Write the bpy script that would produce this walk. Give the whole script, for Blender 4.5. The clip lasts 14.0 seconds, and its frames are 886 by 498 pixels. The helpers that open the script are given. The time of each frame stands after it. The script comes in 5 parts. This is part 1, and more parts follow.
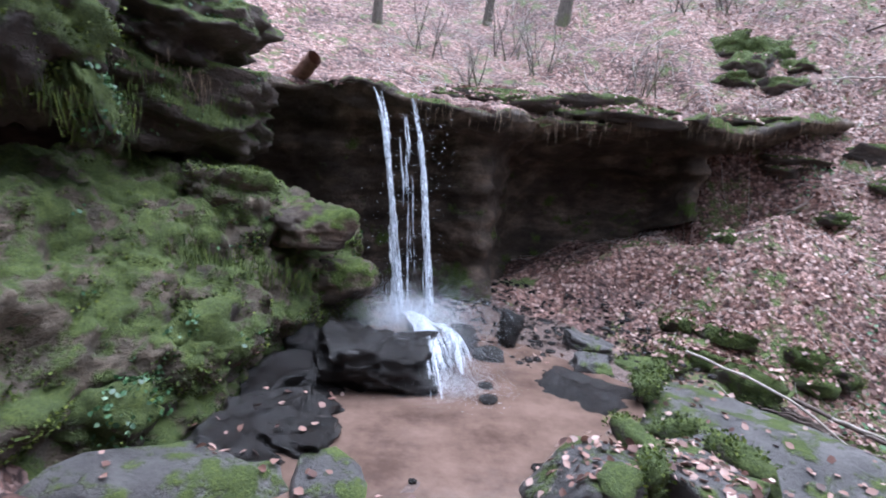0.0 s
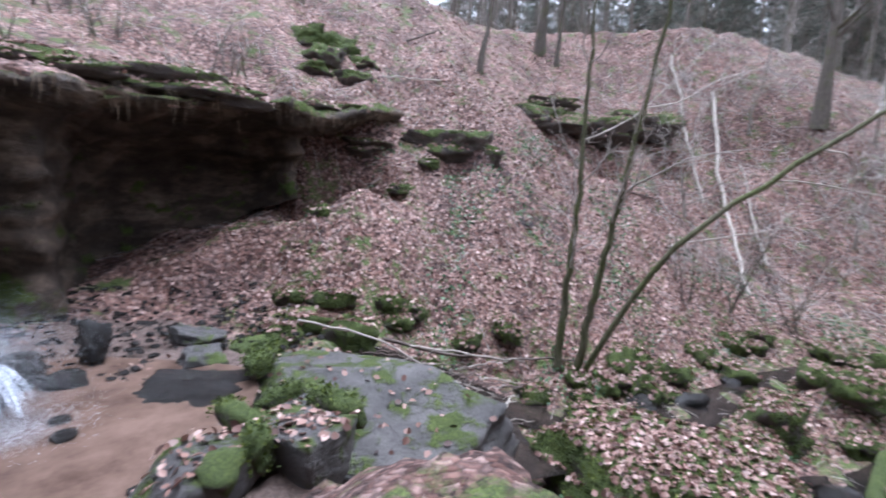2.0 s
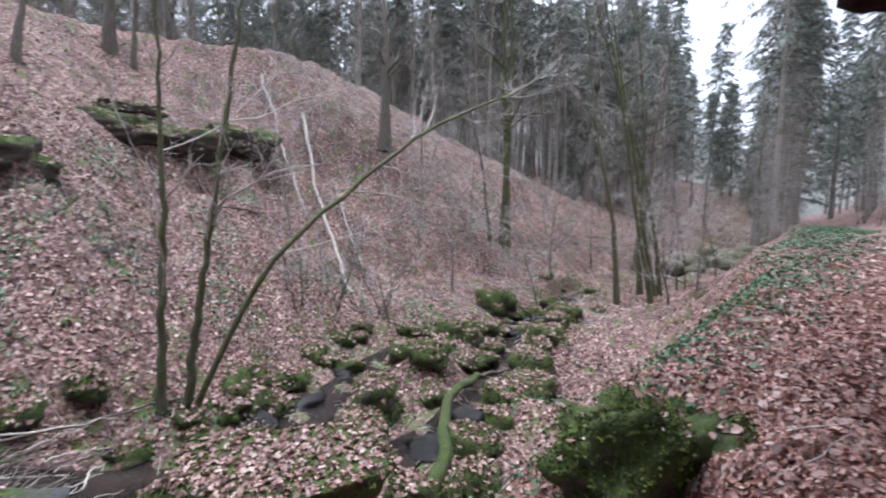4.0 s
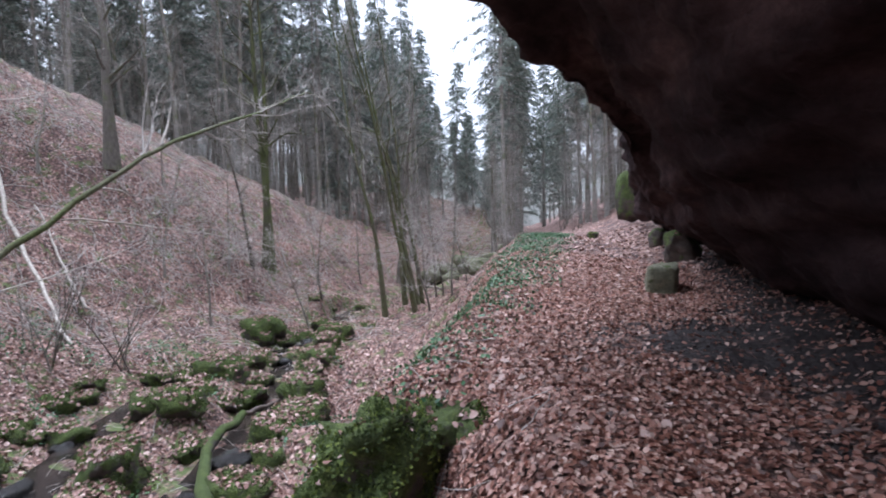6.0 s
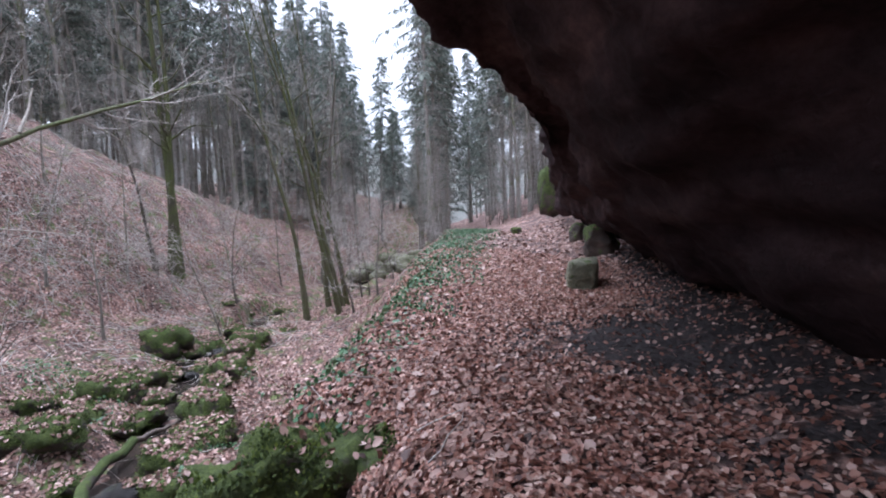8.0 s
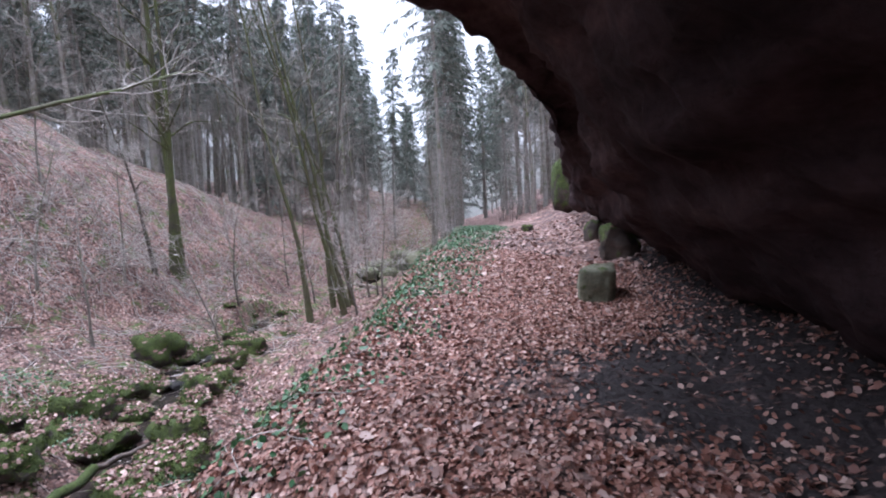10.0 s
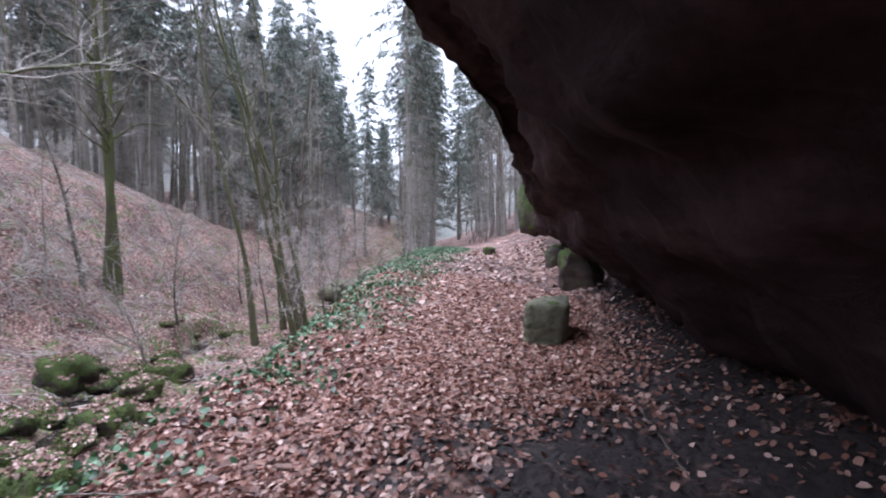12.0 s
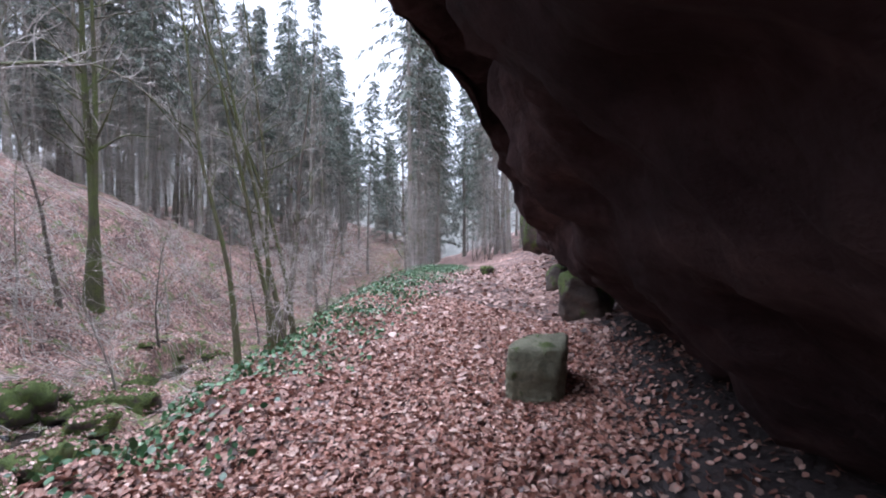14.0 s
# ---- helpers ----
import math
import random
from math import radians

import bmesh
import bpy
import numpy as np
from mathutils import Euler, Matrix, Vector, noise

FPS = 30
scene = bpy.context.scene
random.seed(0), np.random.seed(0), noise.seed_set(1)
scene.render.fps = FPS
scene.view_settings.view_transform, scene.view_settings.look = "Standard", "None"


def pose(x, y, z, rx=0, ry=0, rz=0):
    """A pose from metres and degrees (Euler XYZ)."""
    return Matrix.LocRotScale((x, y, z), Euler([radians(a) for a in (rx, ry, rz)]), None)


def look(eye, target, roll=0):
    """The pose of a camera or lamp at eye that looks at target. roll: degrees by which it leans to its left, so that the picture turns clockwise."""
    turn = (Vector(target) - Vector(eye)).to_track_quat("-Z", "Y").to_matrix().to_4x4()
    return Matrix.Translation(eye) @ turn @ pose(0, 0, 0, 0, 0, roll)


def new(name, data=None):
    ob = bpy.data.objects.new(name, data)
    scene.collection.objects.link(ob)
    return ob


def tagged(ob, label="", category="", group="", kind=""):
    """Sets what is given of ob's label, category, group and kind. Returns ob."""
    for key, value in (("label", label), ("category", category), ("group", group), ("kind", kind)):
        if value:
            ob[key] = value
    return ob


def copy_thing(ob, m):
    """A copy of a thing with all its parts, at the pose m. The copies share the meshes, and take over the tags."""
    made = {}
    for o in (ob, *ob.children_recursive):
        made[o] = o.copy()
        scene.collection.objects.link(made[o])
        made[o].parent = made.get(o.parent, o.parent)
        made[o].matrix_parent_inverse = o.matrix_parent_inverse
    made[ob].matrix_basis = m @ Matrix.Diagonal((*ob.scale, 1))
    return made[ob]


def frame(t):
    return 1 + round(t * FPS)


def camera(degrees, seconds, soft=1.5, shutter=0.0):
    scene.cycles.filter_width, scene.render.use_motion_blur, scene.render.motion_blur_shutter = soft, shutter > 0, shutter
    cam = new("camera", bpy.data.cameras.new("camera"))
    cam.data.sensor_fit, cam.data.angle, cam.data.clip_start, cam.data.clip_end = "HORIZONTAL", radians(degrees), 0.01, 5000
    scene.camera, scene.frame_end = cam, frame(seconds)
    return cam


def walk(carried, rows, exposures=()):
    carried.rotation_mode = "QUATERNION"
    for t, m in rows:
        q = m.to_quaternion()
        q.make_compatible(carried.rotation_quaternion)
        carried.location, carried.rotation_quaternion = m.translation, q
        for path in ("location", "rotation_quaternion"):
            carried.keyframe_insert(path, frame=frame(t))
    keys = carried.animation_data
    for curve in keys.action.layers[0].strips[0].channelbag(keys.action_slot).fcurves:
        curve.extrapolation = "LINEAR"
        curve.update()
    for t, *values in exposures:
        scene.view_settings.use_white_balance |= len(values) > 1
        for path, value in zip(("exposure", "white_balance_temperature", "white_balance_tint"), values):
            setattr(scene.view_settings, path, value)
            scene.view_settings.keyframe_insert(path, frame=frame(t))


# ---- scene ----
cam = camera(84.3, 14.0, 1.9, 0.3)
METRES, EYE, TILT, LEAN, TURN = 6.2, 1.65, -9.3, -4.0, 0.0
ROWS = [
    (0.0, 0.0, 0.0, 0.0, 0.0, 0.0, -0.0),
    (0.5, 0.0033, 0.0039, -0.0009, -6.53, -0.8, 1.04),
    (1.0, 0.0097, 0.007, -0.0036, -14.95, -1.69, 2.54),
    (1.5, 0.0261, 0.0013, -0.0057, -26.78, -2.83, 4.56),
    (2.0, 0.0594, -0.015, -0.0116, -41.84, -4.37, 6.39),
    (2.5, 0.0811, -0.0308, -0.0153, -53.16, -5.28, 7.23),
    (3.0, 0.0975, -0.0494, -0.0199, -64.83, -6.39, 7.94),
    (3.5, 0.1099, -0.0533, -0.0241, -74.69, -7.38, 8.51),
    (4.0, 0.1218, -0.0541, -0.0264, -84.88, -8.46, 8.69),
    (6.5, 0.1181, -0.099, -0.0356, -115.28, -10.84, 8.74),
    (7.0, 0.1262, -0.109, -0.0395, -118.07, -11.56, 8.56),
    (7.5, 0.1552, -0.1318, -0.0461, -120.47, -11.86, 8.32),
    (10.0, 0.3306, -0.3191, -0.078, -118.34, -12.19, 9.19),
    (10.5, 0.3676, -0.366, -0.0945, -119.15, -11.46, 8.74),
    (11.0, 0.3996, -0.4138, -0.1026, -118.07, -9.46, 8.52),
    (11.5, 0.4269, -0.4645, -0.1147, -116.84, -8.73, 7.51),
    (12.0, 0.4742, -0.5226, -0.1348, -120.68, -10.07, 6.75),
    (12.5, 0.502, -0.5638, -0.1422, -123.13, -10.64, 6.73),
    (13.0, 0.5386, -0.6158, -0.1513, -122.56, -10.62, 6.66),
    (13.5, 0.5838, -0.6525, -0.1625, -121.73, -9.37, 6.57),
    (14.0, 0.6289, -0.6954, -0.1717, -119.66, -8.0, 6.56),
]
walk(cam, [(t, pose(0, 0, EYE, TILT, LEAN, TURN) @ pose(METRES * x, METRES * y, METRES * z, 90 + pitch, roll, yaw)) for t, x, y, z, yaw, pitch, roll in ROWS],
     [(0.0, 1.58, 5300, 15), (2.0, 1.45, 5400, 15), (4.0, 1.28, 5550, 14), (6.5, 1.22, 5430, 13), (10.0, 1.38, 5400, 17), (14.0, 1.46, 5450, 16)])

# ---- sky and light: an overcast winter day in a wooded gorge ----
world = bpy.data.worlds.new("overcast_sky")
scene.world = world
world.use_nodes = True
wn, wl = world.node_tree.nodes, world.node_tree.links
sky = wn.new("ShaderNodeTexSky")
sky.sky_type, sky.sun_disc = "NISHITA", False
sky.sun_elevation, sky.sun_rotation = radians(76), radians(60)
sky.air_density, sky.dust_density, sky.ozone_density = 1.0, 4.0, 0.6
grey = wn.new("ShaderNodeHueSaturation")
grey.inputs["Saturation"].default_value = 0.12
wl.new(sky.outputs[0], grey.inputs["Color"])
wl.new(grey.outputs[0], wn["Background"].inputs["Color"])
wn["Background"].inputs["Strength"].default_value = 0.15
sun = new("sun", bpy.data.lights.new("sun", "SUN"))
sun.data.energy, sun.data.angle, sun.data.color = 1.5, radians(62), (1.0, 0.98, 0.96)
sun.matrix_world = look((28 * math.sin(radians(60)), 28 * math.cos(radians(60)), 112), (0, 0, 0))


# ---- materials ----
def shader(name, rough=0.8, metal=0.0):
    m = bpy.data.materials.new(name)
    m.use_nodes = True
    b = m.node_tree.nodes["Principled BSDF"]
    b.inputs["Roughness"].default_value, b.inputs["Metallic"].default_value = rough, metal
    return m, m.node_tree.nodes, m.node_tree.links, b


def ramp(n, l, value, stops):
    r = n.new("ShaderNodeValToRGB")
    while len(r.color_ramp.elements) < len(stops):
        r.color_ramp.elements.new(0.5)
    for e, (p, c) in zip(r.color_ramp.elements, stops):
        e.position, e.color = p, (*c, 1.0)
    l.new(value, r.inputs[0])
    return r.outputs[0]


def grain(n, l, vec, scale, detail=6, rough=0.6, stretch=None):
    if stretch:
        mp = n.new("ShaderNodeMapping")
        mp.inputs["Scale"].default_value = stretch
        l.new(vec, mp.inputs["Vector"])
        vec = mp.outputs[0]
    t = n.new("ShaderNodeTexNoise")
    t.inputs["Scale"].default_value, t.inputs["Detail"].default_value, t.inputs["Roughness"].default_value = scale, detail, rough
    l.new(vec, t.inputs["Vector"])
    return t.outputs["Fac"]


def mix(n, l, fac, a, b, how="MIX"):
    x = n.new("ShaderNodeMix")
    x.data_type, x.blend_type = "RGBA", how
    for socket, v in ((x.inputs[0], fac), (x.inputs[6], a), (x.inputs[7], b)):
        if isinstance(v, (int, float)):
            socket.default_value = v
        elif isinstance(v, tuple):
            socket.default_value = (*v, 1.0)
        else:
            l.new(v, socket)
    return x.outputs[2]


def maths(n, l, op, a, b=0.0, clamp=False):
    x = n.new("ShaderNodeMath")
    x.operation, x.use_clamp = op, clamp
    for socket, v in ((x.inputs[0], a), (x.inputs[1], b)):
        if isinstance(v, (int, float)):
            socket.default_value = v
        else:
            l.new(v, socket)
    return x.outputs[0]


def relief(n, l, b, height, strength, distance):
    bp = n.new("ShaderNodeBump")
    bp.inputs["Strength"].default_value, bp.inputs["Distance"].default_value = strength, distance
    l.new(height, bp.inputs["Height"])
    l.new(bp.outputs[0], b.inputs["Normal"])


def place_of(n):
    return n.new("ShaderNodeTexCoord").outputs["Object"]


MOSS = [(0.25, (0.015, 0.024, 0.007)), (0.5, (0.068, 0.096, 0.022)), (0.75, (0.175, 0.215, 0.048))]
LEAVES = [(0.0, (0.045, 0.021, 0.017)), (0.2, (0.145, 0.070, 0.053)), (0.45, (0.275, 0.155, 0.122)), (0.7, (0.385, 0.245, 0.205)),
          (0.88, (0.56, 0.41, 0.36)), (1.0, (0.095, 0.047, 0.037))]


def stone(name, stops, moss=0.0, rough=0.75, scale=1.6, wet=0.0, up=0.45, gloss=0.5):
    """Sandstone with grain and stains; moss lies on what faces up, wet lowers the roughness in patches."""
    m, n, l, b = shader(name, rough)
    b.inputs["Specular IOR Level"].default_value = gloss
    v = place_of(n)
    big, fine = grain(n, l, v, scale), grain(n, l, v, scale * 14, 8, 0.7)
    layered = grain(n, l, v, scale * 2.2, 5, 0.6, (0.6, 0.6, 1.7))
    c = ramp(n, l, maths(n, l, "ADD", maths(n, l, "MULTIPLY", big, 0.5), maths(n, l, "MULTIPLY", layered, 0.5)), stops)
    c = mix(n, l, 0.55, c, ramp(n, l, fine, [(0.3, (0.35, 0.35, 0.35)), (0.7, (1.25, 1.25, 1.25))]), "MULTIPLY")
    h = maths(n, l, "ADD", fine, maths(n, l, "MULTIPLY", layered, 2.0))
    if moss > 0:
        nz = n.new("ShaderNodeSeparateXYZ")
        l.new(n.new("ShaderNodeNewGeometry").outputs["Normal"], nz.inputs[0])
        patch = grain(n, l, v, scale * 1.3, 6, 0.65)
        f = maths(n, l, "ADD", maths(n, l, "MULTIPLY", nz.outputs[2], up), maths(n, l, "MULTIPLY", maths(n, l, "SUBTRACT", patch, 0.5), 3.0))
        f = maths(n, l, "MULTIPLY", maths(n, l, "ADD", f, moss - 0.5), 4.0, True)
        tuft = grain(n, l, v, 38, 5, 0.75)
        shade = maths(n, l, "ADD", maths(n, l, "MULTIPLY", tuft, 0.65), maths(n, l, "MULTIPLY", grain(n, l, v, 5, 4, 0.6), 0.35))
        c = mix(n, l, f, c, ramp(n, l, shade, MOSS))
        h = maths(n, l, "ADD", h, maths(n, l, "MULTIPLY", f, maths(n, l, "MULTIPLY", tuft, 3.0)))
        l.new(mix(n, l, f, (rough, rough, rough), (0.95, 0.95, 0.95)), b.inputs["Roughness"])
    if wet > 0:
        r = ramp(n, l, grain(n, l, v, 2.3), [(0.42, (0.05, 0.05, 0.05)), (0.66, (rough, rough, rough))])
        l.new(r, b.inputs["Roughness"])
    l.new(c, b.inputs["Base Color"])
    relief(n, l, b, h, 0.65 if wet > 0 else 0.7, 0.05)
    return m


def litter_ground():
    """Woodland floor: fallen beech leaves, mud, moss and grit, laid out by the zones of the terrain. The mud colour
    also paints the cliff's shade.
    """
    m, n, l, b = shader("leaf_litter", 0.85)
    v = place_of(n)
    vor = n.new("ShaderNodeTexVoronoi")
    vor.inputs["Scale"].default_value, vor.inputs["Randomness"].default_value = 15.0, 1.0
    warp = n.new("ShaderNodeTexNoise")
    warp.inputs["Scale"].default_value, warp.inputs["Detail"].default_value = 9.0, 3
    l.new(v, warp.inputs["Vector"])
    l.new(mix(n, l, 0.12, v, warp.outputs["Color"]), vor.inputs["Vector"])
    sep = n.new("ShaderNodeSeparateColor")
    l.new(vor.outputs["Color"], sep.inputs[0])
    leaf = ramp(n, l, sep.outputs[0], LEAVES)
    edge = ramp(n, l, vor.outputs["Distance"], [(0.25, (1.0, 1.0, 1.0)), (0.75, (0.30, 0.28, 0.28))])
    leaf = mix(n, l, 0.9, leaf, edge, "MULTIPLY")
    drift = grain(n, l, v, 0.55, 5, 0.65)
    leaf = mix(n, l, 1.0, leaf, ramp(n, l, drift, [(0.36, (0.47, 0.43, 0.44)), (0.60, (1.10, 1.06, 1.05))]), "MULTIPLY")
    grit = grain(n, l, v, 24, 8, 0.7)
    mud_and_shade = ramp(n, l, grit, [(0.3, (0.009, 0.0065, 0.007)), (0.7, (0.045, 0.031, 0.030))])
    att = n.new("ShaderNodeAttribute")
    att.attribute_name = "zones"
    z = n.new("ShaderNodeSeparateColor")
    l.new(att.outputs["Color"], z.inputs[0])
    speck = grain(n, l, v, 3.2, 7, 0.7)
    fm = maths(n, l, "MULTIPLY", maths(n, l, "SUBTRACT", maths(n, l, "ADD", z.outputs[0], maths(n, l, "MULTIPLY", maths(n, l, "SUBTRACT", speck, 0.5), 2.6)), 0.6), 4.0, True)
    c = mix(n, l, fm, leaf, mud_and_shade)
    tuft = grain(n, l, v, 34, 5, 0.75)
    green = ramp(n, l, tuft, MOSS)
    fg = maths(n, l, "MULTIPLY", maths(n, l, "SUBTRACT", maths(n, l, "ADD", z.outputs[1], maths(n, l, "MULTIPLY", maths(n, l, "SUBTRACT", grain(n, l, v, 1.9, 7, 0.72), 0.5), 2.6)), 0.50), 4.0, True)
    c = mix(n, l, fg, c, green)
    sand = ramp(n, l, grit, [(0.25, (0.045, 0.032, 0.028)), (0.7, (0.165, 0.115, 0.096))])
    fs = maths(n, l, "MULTIPLY", maths(n, l, "SUBTRACT", maths(n, l, "ADD", z.outputs[2], speck), 1.0), 5.0, True)
    c = mix(n, l, fs, c, sand)
    l.new(c, b.inputs["Base Color"])
    h = maths(n, l, "ADD", maths(n, l, "MULTIPLY", vor.outputs["Distance"], -1.0), maths(n, l, "MULTIPLY", grit, 0.6))
    relief(n, l, b, h, 0.9, 0.035)
    return m


def bark(name, stops, moss=0.25):
    m, n, l, b = shader(name, 0.9)
    v = place_of(n)
    ridges = grain(n, l, v, 7, 7, 0.7, (3.0, 3.0, 0.5))
    c = ramp(n, l, ridges, stops)
    f = maths(n, l, "MULTIPLY", maths(n, l, "SUBTRACT", grain(n, l, v, 1.1, 6, 0.7), 0.62 - moss), 5.0, True)
    c = mix(n, l, f, c, ramp(n, l, grain(n, l, v, 22, 5, 0.7), [(0.3, (0.035, 0.045, 0.012)), (0.7, (0.13, 0.15, 0.045))]))
    l.new(c, b.inputs["Base Color"])
    relief(n, l, b, ridges, 0.8, 0.03)
    return m


def speckled(name, stops, rough=0.7, scale=6.0, thin=0.0, island=False):
    m, n, l, b = shader(name, rough)
    if island:
        val = n.new("ShaderNodeNewGeometry").outputs["Random Per Island"]
    else:
        val = grain(n, l, place_of(n), scale, 6, 0.7)
    l.new(ramp(n, l, val, stops), b.inputs["Base Color"])
    if thin > 0:
        b.inputs["Transmission Weight"].default_value = 0.0
        t = n.new("ShaderNodeBsdfTranslucent")
        l.new(ramp(n, l, val, stops), t.inputs["Color"])
        ms = n.new("ShaderNodeMixShader")
        ms.inputs[0].default_value = thin
        l.new(b.outputs[0], ms.inputs[1]), l.new(t.outputs[0], ms.inputs[2])
        l.new(ms.outputs[0], n["Material Output"].inputs["Surface"])
    return m


def water_sheet(name, deep, shallow, rough=0.06, ripple=9.0, strength=0.25):
    m, n, l, b = shader(name, rough)
    v = place_of(n)
    l.new(ramp(n, l, grain(n, l, v, 1.6, 7, 0.65), [(0.35, deep), (0.65, shallow)]), b.inputs["Base Color"])
    b.inputs["IOR"].default_value = 1.33
    relief(n, l, b, grain(n, l, v, ripple, 4, 0.55), strength, 0.03)
    return m


M_GROUND = litter_ground()
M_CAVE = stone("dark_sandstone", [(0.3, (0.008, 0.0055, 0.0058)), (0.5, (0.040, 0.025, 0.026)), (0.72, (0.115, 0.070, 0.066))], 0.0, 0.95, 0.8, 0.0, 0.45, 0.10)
M_FALLS = stone("wet_sandstone", [(0.3, (0.011, 0.009, 0.008)), (0.5, (0.070, 0.052, 0.040)), (0.75, (0.30, 0.22, 0.16))], 0.26, 0.7, 1.1, 0.0, 0.5, 0.25)
M_MOSSY = stone("mossy_sandstone", [(0.3, (0.022, 0.018, 0.016)), (0.7, (0.12, 0.09, 0.075))], 0.70, 0.8, 1.5, 0.0, 0.5)
M_BANK = stone("mossy_bank_stone", [(0.3, (0.030, 0.024, 0.018)), (0.5, (0.10, 0.078, 0.055)), (0.75, (0.22, 0.165, 0.115))], 0.52, 0.85, 1.9, 0.0, 0.35)
M_LEDGE = stone("ledge_sandstone", [(0.3, (0.018, 0.014, 0.012)), (0.7, (0.125, 0.092, 0.073))], 0.36, 0.8, 1.5, 0.0, 0.8)
M_SLAB = stone("grey_sandstone_slab", [(0.3, (0.028, 0.026, 0.026)), (0.5, (0.085, 0.079, 0.077)), (0.75, (0.20, 0.185, 0.18))], 0.34, 0.45, 1.9, 0.0, 0.22)
M_WET = stone("wet_dark_stone", [(0.3, (0.002, 0.0018, 0.0018)), (0.7, (0.020, 0.0155, 0.014))], 0.0, 0.20, 6.0, 1.0, 0.45, 0.5)
M_PALE = stone("pale_lichen_stone", [(0.3, (0.085, 0.082, 0.052)), (0.7, (0.27, 0.265, 0.175))], 0.22, 0.85, 2.6, 0.0, 0.3)
M_BARK = bark("grey_beech_bark", [(0.3, (0.045, 0.037, 0.030)), (0.7, (0.17, 0.145, 0.12))], 0.12)
M_BARK_GREEN = bark("algae_green_bark", [(0.3, (0.045, 0.042, 0.022)), (0.7, (0.15, 0.14, 0.085))], 0.20)
M_BARK_MOSS = bark("mossy_beech_bark", [(0.3, (0.030, 0.026, 0.017)), (0.7, (0.11, 0.095, 0.065))], 0.24)
# Spruce bark lightened so that its colour stands in for distance haze.
M_HAZY_SPRUCE = bark("hazed_spruce_bark", [(0.3, (0.15, 0.135, 0.12)), (0.7, (0.38, 0.345, 0.31))], 0.14)
M_TWIG = speckled("bare_twigs", [(0.3, (0.25, 0.22, 0.20)), (0.7, (0.52, 0.48, 0.44))], 0.85, 5)
M_PALEWOOD = speckled("bleached_wood", [(0.3, (0.22, 0.19, 0.16)), (0.7, (0.52, 0.47, 0.41))], 0.8, 7)
M_DEADWOOD = speckled("wet_dead_wood", [(0.3, (0.035, 0.024, 0.02)), (0.7, (0.16, 0.12, 0.10))], 0.7, 7)
M_REDWOOD = speckled("broken_red_wood", [(0.3, (0.07, 0.03, 0.022)), (0.7, (0.27, 0.14, 0.10))], 0.8, 9)
# Needles greyed and lightened: haze painted into the green.
M_HAZY_NEEDLES = speckled("hazed_spruce_needles", [(0.2, (0.095, 0.115, 0.095)), (0.8, (0.235, 0.265, 0.215))], 0.7, 3, 0.0, True)
M_LEAF = speckled("fallen_beech_leaves", LEAVES, 0.6, 5, 0.12, True)
# Beech bark paled for farther trees, haze put into the colour.
M_HAZEBARK = bark("haze_paled_bark", [(0.3, (0.13, 0.115, 0.10)), (0.7, (0.33, 0.295, 0.26))], 0.15)
M_LEAF_PATH = speckled("russet_beech_leaves", [(0.0, (0.06, 0.022, 0.016)), (0.2, (0.17, 0.066, 0.046)), (0.45, (0.30, 0.135, 0.095)), (0.7, (0.40, 0.215, 0.165)), (0.9, (0.60, 0.42, 0.35)), (1.0, (0.10, 0.042, 0.030))], 0.5, 5, 0.12, True)
# The ridge's pale grey is painted haze.
M_HAZE_HILL = speckled("haze_grey_wooded_hill", [(0.3, (0.13, 0.135, 0.125)), (0.7, (0.25, 0.25, 0.23))], 0.95, 0.12)
M_IVY = speckled("green_leaves", [(0.0, (0.018, 0.055, 0.020)), (0.6, (0.045, 0.12, 0.045)), (1.0, (0.11, 0.20, 0.085))], 0.45, 5, 0.1, True)
M_TUFT = speckled("moss_tufts", [(0.0, (0.025, 0.040, 0.009)), (0.6, (0.085, 0.13, 0.024)), (1.0, (0.19, 0.24, 0.05))], 0.9, 5, 0.15, True)
n, l = M_TUFT.node_tree.nodes, M_TUFT.node_tree.links
l.new(mix(n, l, 1.0, ramp(n, l, n["Geometry"].outputs["Random Per Island"], [(0.0, (0.026, 0.040, 0.010)), (0.6, (0.085, 0.125, 0.024)), (1.0, (0.20, 0.25, 0.052))]),
          ramp(n, l, grain(n, l, place_of(n), 2.4, 5, 0.65), [(0.35, (0.30, 0.34, 0.30)), (0.62, (1.1, 1.05, 0.9))]), "MULTIPLY"), n["Principled BSDF"].inputs["Base Color"])
M_DRYGRASS = speckled("dry_hanging_grass", [(0.0, (0.12, 0.085, 0.055)), (1.0, (0.34, 0.26, 0.18))], 0.9, 5, 0.15, True)
M_POOL = water_sheet("muddy_pool_water", (0.075, 0.048, 0.037), (0.17, 0.115, 0.09), 0.05, 7.0, 0.3)
M_CREEK = water_sheet("shallow_creek_water", (0.010, 0.009, 0.009), (0.040, 0.030, 0.025), 0.04, 6.0, 0.3)


def white_water():
    m, n, l, b = shader("falling_water", 0.25)
    v = place_of(n)
    b.inputs["Base Color"].default_value = (0.80, 0.85, 0.92, 1.0)
    b.inputs["Specular IOR Level"].default_value = 0.4
    streak = grain(n, l, v, 9, 6, 0.7, (3.0, 3.0, 0.5))
    l.new(ramp(n, l, streak, [(0.38, (0.12, 0.12, 0.12)), (0.62, (0.95, 0.95, 0.95))]), b.inputs["Alpha"])
    return m


M_WHITE = white_water()


M_DROP = speckled("white_drops", [(0.0, (0.70, 0.76, 0.84)), (1.0, (0.85, 0.88, 0.92))], 0.3, 5, 0.4, True)

